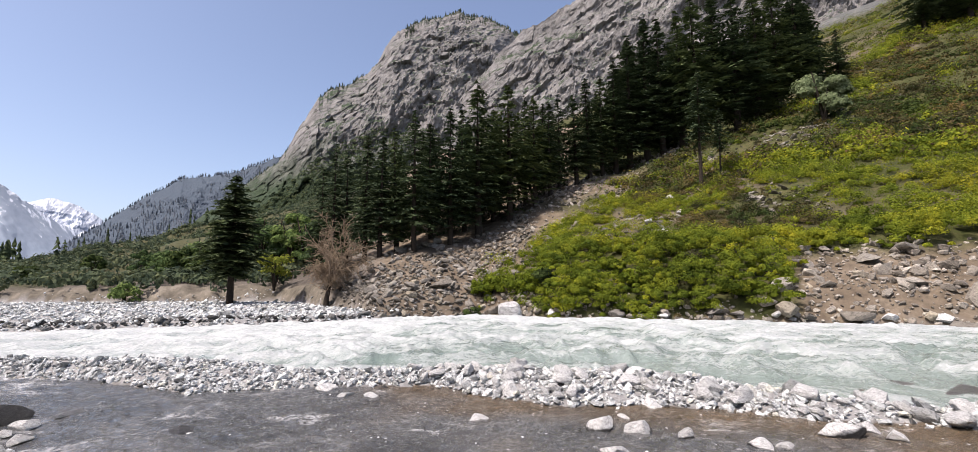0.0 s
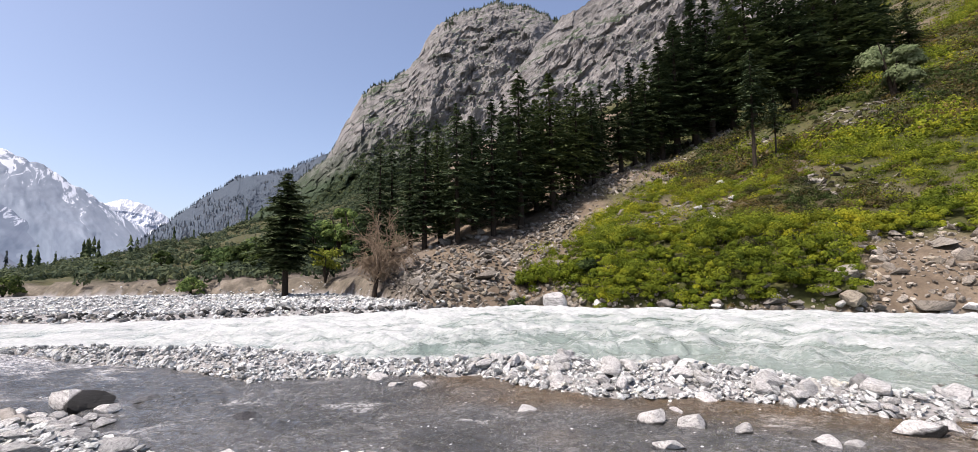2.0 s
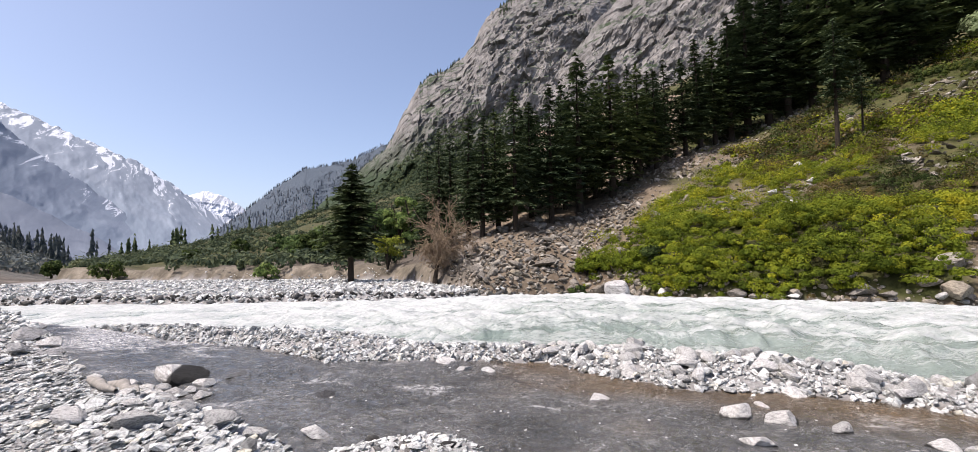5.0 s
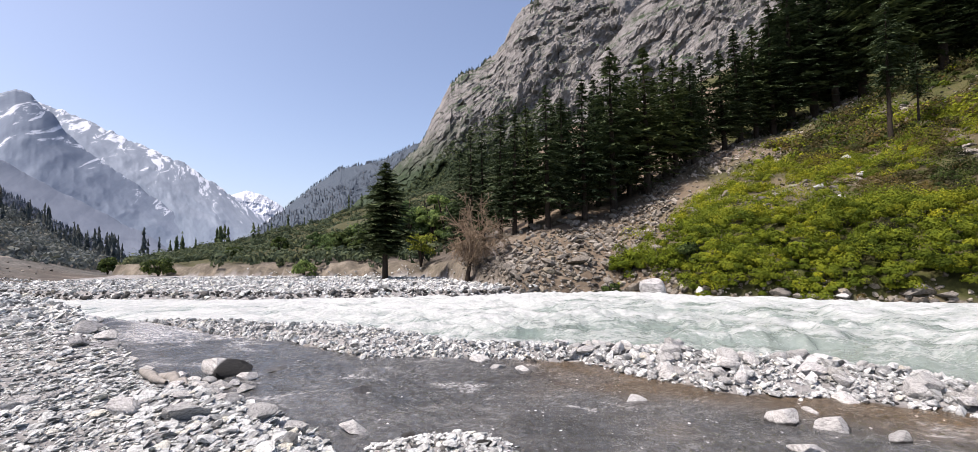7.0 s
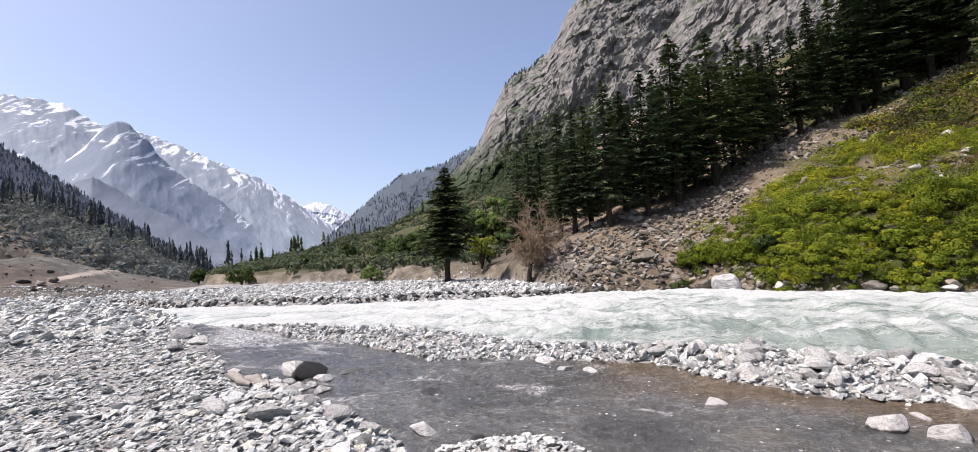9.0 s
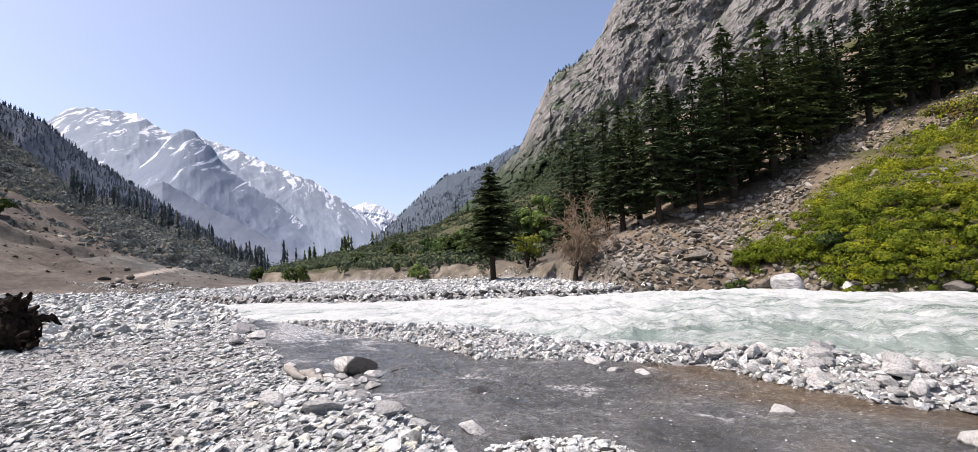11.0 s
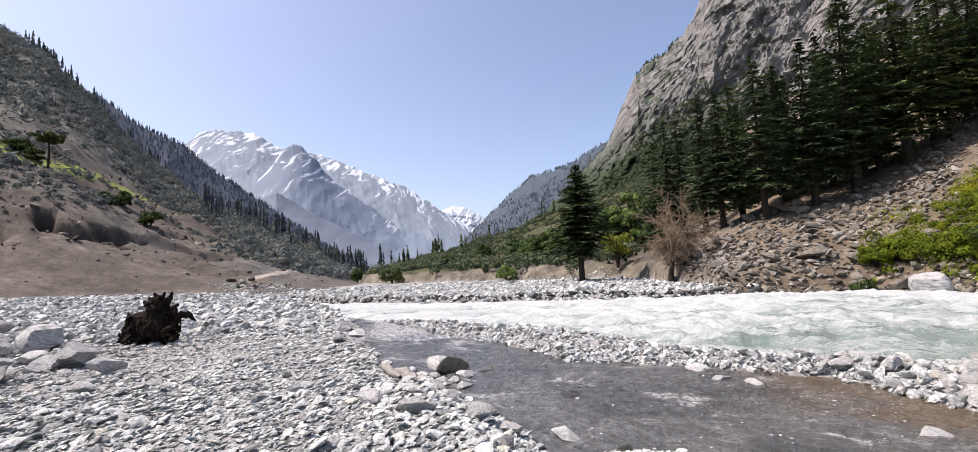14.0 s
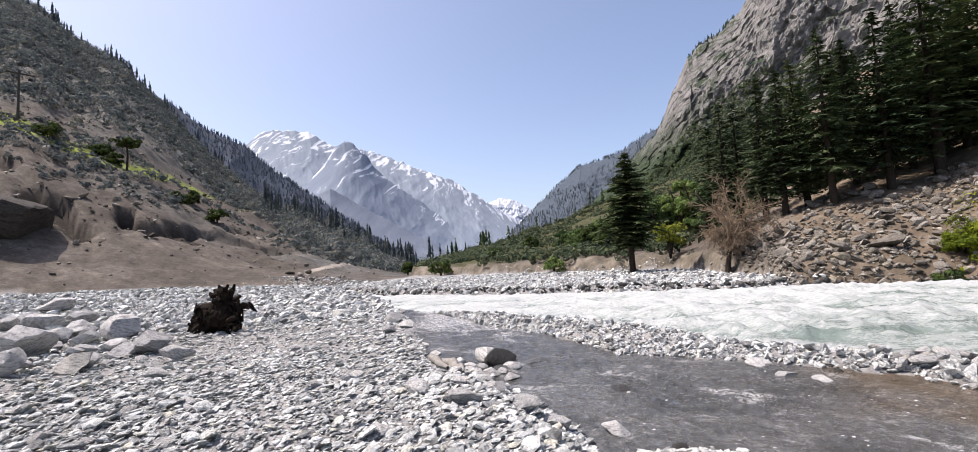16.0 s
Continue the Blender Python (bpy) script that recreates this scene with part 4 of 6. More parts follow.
def gravel_fields():
    r = np.random.default_rng(11)
    # near bank: larger cobbles, then the small ones between them
    for n, d0, d1, shapes, mu, lo, hi, sd in ((6200, 3.4, 9.5, ROCKS2, -2.5, 0.05, 0.30, 1), (21000, 3.4, 10, ROCKS0, -3.0, 0.03, 0.14, 12), (4600, 9.5, 18, ROCKS2, -2.35, 0.07, 0.36, 13), (20000, 9.5, 18, ROCKS0, -2.6, 0.05, 0.22, 14)):
        x, y, az, d = polar_points(n, -52, 34, d0, d1, r, 1.1)
        z = ground_z(x, y)
        keep = (z > -0.03) & (d < np.interp(az, *SHORE) + 0.4) | ((z > -0.02) & (d < 8))
        x, y, d = x[keep], y[keep], d[keep]
        patch = fbm(x * 0.45, y * 0.45, octaves=3, seed=91)
        s = np.clip(r.lognormal(mu, 0.45, len(x)) * (1 + 0.5 * patch), lo, hi)
        ob = new("bank_gravel", strew("bank_gravel", x, y, s, shapes, M_GRAVEL_STONE, 0.52, 0.2, 0.2, sd, False, 0.22, 0.16))
        tagged(ob, "pale grey flat cobbles and gravel on the bank", "gravel", kind="stuff")
    x, y, az, d = polar_points(23000, -52, -4, 17, 72, r, 1.5)
    z = ground_z(x, y)
    keep = (z > 0.02) & (d < np.interp(az, *SHORE) + 0.5) & (d < np.interp(az, *LEFT_FOOT) - 1)
    x, y, d = x[keep], y[keep], d[keep]
    s = np.clip(r.lognormal(-2.05, 0.5, len(x)) * (0.8 + d / 60), 0.08, 0.55)
    ob = new("bank_gravel", strew("bank_gravel", x, y, s, ROCKS0, M_GRAVEL_STONE, 0.75, 0.25, 0.25, 2, False, 0.15, 0.2))
    tagged(ob, "grey stones strewn over the wide gravel bank", "gravel", kind="stuff")
    # round and behind the viewpoint
    for n, a0, a1, d0, d1 in ((2600, -180, 180, 0.5, 3.6), (4200, 34, 308, 3.4, 14)):
        x, y, az, d = polar_points(n, a0, a1, d0, d1, r)
        keep = ground_z(x, y) > 0.03
        x, y = x[keep], y[keep]
        ob = new("bank_gravel", strew("bank_gravel", x, y, np.clip(r.lognormal(-2.4, 0.5, len(x)), 0.05, 0.4), ROCKS0, M_GRAVEL_STONE, 0.6, 0.25, 0.3, 18))
        tagged(ob, "pale grey flat cobbles and gravel on the bank", "gravel", kind="stuff")
    # bar between torrent and side channel
    x, y, az, d = polar_points(15000, -6, 96, 9, 25, r)
    b0, b1 = np.interp(az, *BAR_IN), np.interp(az, *BAR_OUT)
    z = ground_z(x, y)
    keep = (d > b0 - 0.2) & (d < b1 + 0.2) & (z > -0.05)
    x, y, az = x[keep], y[keep], az[keep]
    big = smooth(30, 46, az)
    s = np.clip(r.lognormal(-2.1, 0.4, len(x)) * (0.64 + 0.75 * big * r.uniform(0, 1, len(x)) ** 1.5), 0.05, 0.42)
    keep = r.uniform(0, 1, len(x)) > 0.25 * big
    ob = new("bar_gravel", strew("bar_gravel", x[keep], y[keep], s[keep], ROCKS2, M_BAR_STONE, 1.1, 0.25, 0.22, 3, False, 0.2, 0.12))
    tagged(ob, "white and grey cobbles of the gravel bar", "gravel", kind="stuff")
    x, y, az, d = polar_points(52000, -6, 96, 9, 25, r)
    b0, b1 = np.interp(az, *BAR_IN), np.interp(az, *BAR_OUT)
    keep = (d > b0 - 0.1) & (d < b1 + 0.1) & (ground_z(x, y) > -0.04)
    x, y = x[keep], y[keep]
    ob = new("bar_gravel", strew("bar_gravel", x, y, np.clip(r.lognormal(-2.35, 0.4, len(x)), 0.05, 0.3), ROCKS0, M_BAR_STONE, 0.9, 0.35, 0.2, 16, False, 0.2, 0.15))
    tagged(ob, "small white and grey pebbles of the gravel bar", "gravel", kind="stuff")
    # dark stones on the side channel's bed, some just breaking the water
    x, y, az, d = polar_points(9000, -6, 96, 5, 20, r)
    keep = (d > np.interp(az, *SHORE) - 0.2) & (d < np.interp(az, *BAR_IN) + 0.2) & (r.uniform(0, 1, len(x)) < 0.15 + 0.85 * smooth(0.0, 0.35, fbm(x * 0.5, y * 0.5, octaves=3, seed=119)))
    x, y = x[keep], y[keep]
    ob = new("bed_stones", strew("bed_stones", x, y, np.clip(r.lognormal(-2.3, 0.4, len(x)), 0.05, 0.22), COBBLES, M_EDGE, 0.8, 0.3, 0.42, 19))
    tagged(ob, "dark wet stones under the shallow water", "stones", kind="stuff")
    # island beyond the torrent
    x, y, az, d = polar_points(24000, -24, 36, 27, 72, r, 1.25)
    z = ground_z(x, y)
    keep = (d > np.interp(az, *FAR) - 0.2) & (d < np.interp(az, *HILL_FOOT) + 1) & (z > -0.02)
    x, y, d = x[keep], y[keep], d[keep]
    s = np.clip(r.lognormal(-1.75, 0.42, len(x)), 0.1, 0.7)
    ob = new("island_gravel", strew("island_gravel", x, y, s, ROCKS0, M_GRAVEL_STONE, 0.8, 0.3, 0.25, 4, False, 0.15, 0.15))
    tagged(ob, "grey stones of the gravel island beyond the torrent", "gravel", kind="stuff")
    # wet stones along the island's edge
    x, y, az, d = polar_points(13000, -20, 37, 27, 60, r)
    e = d - np.interp(az, *FAR)
    keep = (e > 0.3) & (e < 1.5)
    ob = new("edge_stones", strew("edge_stones", x[keep], y[keep], np.clip(r.lognormal(-1.35, 0.4, keep.sum()), 0.12, 0.7), ROCKS0, M_EDGE, 0.85, 0.35, 0.15, 8))
    tagged(ob, "dark wet stones along the gravel island's edge", "stones", kind="stuff")
    # scree of the far bank
    x, y, az, d = polar_points(14000, 27, 52, 31, 78, r, 1.3)
    foot = np.interp(az, *HILL_FOOT)
    rise = d - foot
    dens = smooth(-0.5, 0.3, rise) * smooth(15, 10, rise - 16 * smooth(40, 52, az)) * (0.25 + 0.75 * smooth(-0.25, 0.25, fbm(x * 0.12, y * 0.12, octaves=3, seed=95) + 0.25 * smooth(10, 2, rise)))
    keep = r.uniform(0, 1, len(x)) < dens
    x, y = x[keep], y[keep]
    s = np.clip(r.lognormal(-1.55, 0.55, len(x)), 0.1, 0.8)
    ob = new("scree", strew("scree", x, y, s, ROCKS2, M_SCREE, 1.0, 0.4, 0.2, 5, False))
    tagged(ob, "brown-grey angular rocks strewn down the slope", "scree", kind="stuff")
    x, y, az, d = polar_points(16000, 44, 80, 38, 100, r, 1.1)
    rise = d - np.interp(az, *HILL_FOOT)
    off = az - np.interp(rise, *SHRUB_EDGE)
    keep = (rise > 6) & (rise < 58) & (r.uniform(0, 1, len(x)) < smooth(-9, -4, off) * smooth(4, -1, off) * (0.2 + 0.8 * smooth(-0.15, 0.25, fbm(x * 0.13, y * 0.13, octaves=3, seed=151))))
    x, y = x[keep], y[keep]
    ob = new("scree", strew("scree", x, y, np.clip(r.lognormal(-1.35, 0.5, len(x)), 0.12, 1.0), COBBLES, M_SHORE, 0.85, 0.35, 0.2, 20, False))
    tagged(ob, "pale brown-grey stones of the strip below the wood", "scree", kind="stuff")
    x, y, az, d = polar_points(7000, 50, 92, 36, 90, r, 1.2)
    rise = d - np.interp(az, *HILL_FOOT)
    keep = (rise > 2) & (r.uniform(0, 1, len(x)) < 0.75 * smooth(-0.02, 0.16, fbm(x * 0.1, y * 0.1, octaves=3, seed=77)))
    x, y = x[keep], y[keep]
    ob = new("scree", strew("scree", x, y, np.clip(r.lognormal(-1.0, 0.5, len(x)), 0.2, 1.3), ROCKS1, M_SCREE, 0.8, 0.35, 0.2, 17, False))
    tagged(ob, "pale brown-grey stones showing between the shrubs", "scree", kind="stuff")
    # stones along the far shore and the bare patch
    x, y, az, d = polar_points(15000, 44, 100, 29, 50, r)
    rise = d - np.interp(az, *HILL_FOOT)
    bare = smooth(79.0, 81.0, az + 2 * fbm(x * 0.2, y * 0.2, octaves=2, seed=79)) * smooth(8.6, 5.6, rise + 1.5 * fbm(x * 0.3, y * 0.3, octaves=2, seed=81))
    keep = (rise > -0.6) & (r.uniform(0, 1, len(x)) < np.maximum(bare * 0.8, smooth(2.0, 0.2, rise)))
    x, y = x[keep], y[keep]
    s = np.clip(r.lognormal(-1.85, 0.7, len(x)), 0.1, 1.1)
    ob = new("shore_stones", strew("shore_stones", x, y, s, COBBLES, M_SHORE, 0.95, 0.25, 0.2, 6, False))
    tagged(ob, "grey and brown stones along the torrent's far shore", "stones", kind="stuff")


gravel_fields()

ROCK_MESHES = {}


def boulder(x, y, width, mat, label, group="", sink=0.2, flat=1.0, turn=None, shape=None, name="boulder", z=None, tilt=0.12):
    k = shape if shape is not None else int(rng.integers(0, 10))
    key = (k, mat.name)
    if key not in ROCK_MESHES:
        v, f = ROCKS3[k]
        ROCK_MESHES[key] = mesh_of("boulder", v * 0.5, f, mat, True)
        ROCK_MESHES[key].set_sharp_from_angle(angle=radians(24))
    ob = new(name, ROCK_MESHES[key])
    zz = float(ground_z(x, y)[0]) if z is None else z
    h = width * flat * 0.36
    ob.matrix_world = Matrix.Translation((x, y, zz + h * (1 - 2 * sink))) @ Euler((rng.normal(0, tilt), rng.normal(0, tilt), turn if turn is not None else rng.uniform(0, 6.28))).to_matrix().to_4x4() @ Matrix.Diagonal((width, width, width * flat, 1))
    return tagged(ob, label, "boulder", group)


def channel_boulders():
    pale = [(5.6, 10.4, 0.66, 0.6), (5.4, 9.5, 0.56, 0.55), (5.8, 8.9, 0.45, 0.7), (6.1, 6.1, 0.46, 0.8), (7.1, 4.3, 0.55, 0.95), (7.4, 3.7, 0.46, 0.9), (7.7, 3.1, 0.42, 1.0),
            (9.3, 1.3, 0.74, 1.0), (7.9, 2.1, 0.40, 1.1), (9.7, 0.7, 0.44, 1.0), (6.3, 3.5, 0.52, 0.8), (8.2, 1.8, 0.34, 0.9), (8.0, 4.3, 0.42, 0.8), (9.95, 1.03, 0.42, 0.8), (7.15, 2.74, 0.24, 0.8), (7.55, 2.3, 0.28, 0.8), (9.0, 4.2, 0.5, 0.8), (2.45, 8.9, 0.34, 0.7), (3.8, 7.4, 0.3, 0.5), (1.8, 7.1, 0.38, 0.55), (1.47, 7.33, 0.24, 0.7), (1.1, 7.6, 0.28, 0.6)]
    for x, y, w, f in pale:
        boulder(x, y, w, M_CHANNEL_STONE, "pale granite boulder standing in the shallow side channel", "boulders in the side channel", 0.18, f, z=-0.1)
    for x, y, w, f in [(7.7, 6.7, 0.5, 0.9), (10.9, 2.0, 0.6, 0.8), (11.7, 1.1, 0.66, 0.8), (11.1, 0.0, 0.62, 0.8), (8.7, 6.1, 0.55, 0.85), (9.5, 5.0, 0.6, 0.8), (8.3, 8.3, 0.5, 0.9), (10.2, 3.6, 0.55, 0.9), (10.6, 2.9, 0.45, 0.9), (9.0, 7.6, 0.5, 1.0), (10.3, 5.6, 0.6, 0.9)]:
        boulder(x, y, w, M_WHITE_STONE, "pale granite boulder on the gravel bar", "boulders on the gravel bar", 0.2, f)
    r = np.random.default_rng(37)
    x, y, az, d = polar_points(900, 33, 93, 9, 14, r)
    n = 0
    for px, py, a, dd in zip(x, y, az, d):
        if np.interp(a, *BAR_IN) + 0.1 < dd < np.interp(a, *BAR_OUT) - 0.2 and n < 110:
            n += 1
            boulder(px, py, float(np.clip(r.lognormal(-1.25, 0.3), 0.18, 0.5)), M_WHITE_STONE, "pale worn cobble on the gravel bar", "cobbles on the gravel bar", 0.1, 0.85, None, int(r.integers(13, 21)), name="cobble", tilt=0.3)
    boulder(0.2, 12.15, 1.12, M_WET_SHADED, "large grey boulder with a wet flank and painted shade in the channel", "boulders in the side channel", 0.2, 0.6, 0.1, 3, z=0.0, tilt=0.04)
    for x, y, w, f in [(1.15, 12.0, 0.75, 0.5), (2.4, 9.2, 0.6, 0.5), (3.0, 8.8, 0.5, 0.35), (14.4, 0.9, 1.2, 0.5), (13.8, -0.2, 1.1, 0.6), (12.9, 1.2, 0.9, 0.5)]:
        boulder(x, y, w, M_WET_STONE, "dark wet rock washed by the water", "boulders in the side channel", 0.25, f, z=-0.08)
    for x, y, w in [(0.4, 7.0, 0.6), (0.9, 7.1, 0.5), (0.1, 8.0, 0.4), (1.7, 7.2, 0.46), (-0.1, 10.2, 0.5), (-0.6, 10.9, 0.5), (0.3, 9.4, 0.4), (-1.2, 11.6, 0.55), (0.0, 9.9, 0.45), (-0.5, 8.4, 0.5), (-0.9, 7.2, 0.45), (-0.3, 6.6, 0.5), (-0.75, 11.5, 0.6), (-0.35, 11.1, 0.55), (0.15, 10.9, 0.45), (-1.1, 12.3, 0.6), (0.6, 11.3, 0.4), (-0.2, 10.6, 0.5), (0.5, 10.4, 0.35), (-0.6, 12.2, 0.5), (-0.35, 11.7, 0.4), (-0.9, 12.0, 0.45), (0.35, 11.0, 0.3), (-0.05, 11.4, 0.35), (0.2, 10.0, 0.3), (-1.5, 12.6, 0.5), (-1.3, 13.3, 0.5)]:
        boulder(x, y, w, M_WHITE_STONE, "pale rounded cobble at the water's edge", "cobbles at the water's edge", 0.22, 0.62, z=max(float(ground_z(x, y)[0]), 0.0))


def bank_boulders():
    for x, y, w, f, k in [(-9.2, 13.2, 1.15, 0.95, 12), (-6.0, 10.3, 0.75, 0.95, 1), (-12.8, 16.3, 1.15, 0.8, 2), (-12.9, 15.3, 1.3, 0.8, 4), (-9.8, 11.2, 1.2, 0.9, 5), (-7.1, 9.3, 0.95, 0.6, 6),
                          (-19.0, 22.5, 1.8, 0.7, 7), (-5.3, 8.6, 0.5, 0.6, 8), (-9.4, 12.2, 0.85, 0.9, 9), (-13.9, 15.1, 1.2, 0.9, 1), (-7.4, 10.8, 0.7, 0.8, 3), (-11.0, 14.2, 1.0, 0.8, 6),
                          (-10.6, 13.0, 0.9, 0.8, 2), (-8.3, 11.7, 0.8, 0.7, 8), (-15.5, 17.5, 1.1, 0.8, 4), (-11.8, 12.6, 1.0, 0.9, 7)]:
        boulder(x, y, 0.86 * w, M_GREY_STONE, "grey boulder heaped on the gravel bank", "boulder heap on the bank", 0.06, f, None, k)
    r = np.random.default_rng(23)
    for _ in range(26):
        a, dd = float(r.normal(-40, 4.5)), float(r.uniform(11.5, 18.5))
        boulder(*at_az(a, dd), float(np.clip(r.lognormal(-0.6, 0.3), 0.35, 0.95)), M_GREY_STONE, "grey boulder heaped on the gravel bank", "boulder heap on the bank", 0.08, 0.8, None, int(r.integers(0, 10)))
    r = np.random.default_rng(21)
    x, y, az, d = polar_points(620, -48, 6, 4.6, 22, r, 1.0)
    n = 0
    for px, py, a, dd in zip(x, y, az, d):
        if dd < np.interp(a, *SHORE) - 0.3 and n < 260:
            n += 1
            boulder(px, py, float(r.uniform(0.16, 0.36)), M_GREY_STONE if r.uniform() < 0.5 else M_WHITE_STONE, "flat grey cobble lying on the gravel bank", "cobbles on the bank", 0.25, 0.5, None, int(r.integers(13, 21)), name="cobble")
    for px, py, w in [(-4.7, 24.7, 0.9), (-3.1, 18.5, 0.8), (-2.6, 15.0, 0.8), (-2.4, 12.9, 0.6), (-2.0, 13.6, 0.55), (-3.6, 20.5, 0.7), (-1.8, 12.4, 0.5)]:
        boulder(px, py, w, M_GREY_STONE, "grey boulder on the edge of the gravel bank", "boulders on the bank's edge", 0.15, 0.6)


def far_shore_boulders():
    boulder(24.2, 21.1, 2.0, M_GREY_STONE, "big pale granite block at the far shore", "boulders of the far shore", 0.1, 0.78, 0.9, 11, z=0.05)
    for x, y, w, f in [(32.0, 7.7, 1.4, 1.05), (31.6, 4.2, 2.5, 0.6), (33.0, 3.6, 1.8, 0.7), (27.0, 17.3, 1.1, 0.8), (28.2, 11.1, 1.1, 0.8), (33.7, -0.7, 2.6, 0.7), (38.5, 3.2, 1.9, 0.6), (37.0, 6.6, 1.5, 0.6), (40.5, 1.2, 1.7, 0.6), (36.5, 1.0, 1.5, 0.6), (27.6, 14.0, 0.9, 0.8), (26.4, 18.6, 0.8, 0.8), (28.6, 12.6, 0.7, 0.8), (29.3, 9.6, 0.9, 0.7), (30.1, 8.6, 1.0, 0.8), (25.6, 19.8, 0.7, 0.8), (31.0, 6.0, 1.1, 0.7), (34.8, 4.9, 1.0, 0.7), (35.6, 8.2, 0.9, 0.7), (39.5, 5.5, 1.1, 0.6)]:
        boulder(x, y, w, M_SCREE_ONE, "brown-grey boulder on the far bank", "boulders of the far shore", 0.2, f)
    boulder(33.5, 7.0, 1.6, M_SCREE_ONE, "large brown-grey boulder on the far shore", "boulders of the far shore", 0.15, 0.85, 0.3, 12)
    boulder(31.9, 6.5, 1.7, M_SCREE_ONE, "large brown-grey rounded boulder at the torrent's far edge", "boulders along the far edge", 0.12, 0.9, 0.6, 2)
    boulder(30.9, 7.4, 1.2, M_SHORE_ONE, "dark upright boulder at the torrent's far edge", "boulders along the far edge", 0.12, 1.05, 0.2, 5)
    boulder(31.2, 4.0, 2.3, M_SCREE_ONE, "wide brown-grey boulder on the far bank", "boulders along the far edge", 0.15, 0.6, 0.4, 7)
    r = np.random.default_rng(35)
    for a in np.linspace(52.5, 91, 46):
        a = float(a + r.normal(0, 0.5))
        dd = float(np.interp(a, *HILL_FOOT)) + float(r.uniform(-0.7, 0.5))
        w = float(np.clip(r.lognormal(-0.35, 0.35), 0.4, 1.6))
        boulder(*at_az(a, dd), w, M_GREY_STONE if r.uniform() < 0.45 else M_SHORE_ONE, "grey worn boulder at the torrent's far edge", "boulders along the far edge", 0.12, 0.75)
    r = np.random.default_rng(33)
    x, y, az, d = polar_points(230, 28, 51, 32, 52, r)
    for px, py, dd, a in zip(x, y, d, az):
        if dd > np.interp(a, *HILL_FOOT) + 0.5:
            boulder(px, py, float(np.clip(r.lognormal(-0.45, 0.35), 0.35, 1.4)), M_SCREE_ONE, "angular brown-grey boulder of the scree", "scree boulders", 0.2, 0.8, None, int(r.integers(13, 21)), tilt=0.3)
    boulder(24.2, 28.0, 2.1, M_SCREE_ONE, "large leaning slab among the scree", "scree boulders", 0.15, 0.85)
    for px, py, w in [(41.7, 19.2, 1.6), (40.2, 17.0, 1.3), (45.5, 17.5, 1.2), (50.5, 20.5, 1.4), (37.3, 17.6, 1.0)]:
        boulder(px, py, 0.85 * w, M_GREY_STONE, "pale boulder showing among the shrubs", "boulders among the shrubs", 0.1, 0.8)


channel_boulders()
bank_boulders()
far_shore_boulders()


# ---------------------------------------------------------------- plants


def tube(points, radii, sides=6):
    """Vertices and faces of a bent, tapered limb."""
    pts, n = np.asarray(points, float), len(points)
    V = []
    for i in range(n):
        t = pts[min(i + 1, n - 1)] - pts[max(i - 1, 0)]
        t /= np.linalg.norm(t) + 1e-9
        u = np.cross(t, (0.31, 0.87, 0.38))
        u /= np.linalg.norm(u) + 1e-9
        w = np.cross(t, u)
        for k in range(sides):
            a = 2 * np.pi * k / sides
            V.append(pts[i] + radii[i] * (np.cos(a) * u + np.sin(a) * w))
    F = [[i * sides + k, i * sides + (k + 1) % sides, (i + 1) * sides + (k + 1) % sides, (i + 1) * sides + k] for i in range(n - 1) for k in range(sides)]
    return np.array(V), np.array(F)


def gather(pieces):
    V, F, base = [], [], 0
    for v, f in pieces:
        V.append(v)
        F.append(np.asarray(f) + base)
        base += len(v)
    return np.concatenate(V), np.concatenate(F)


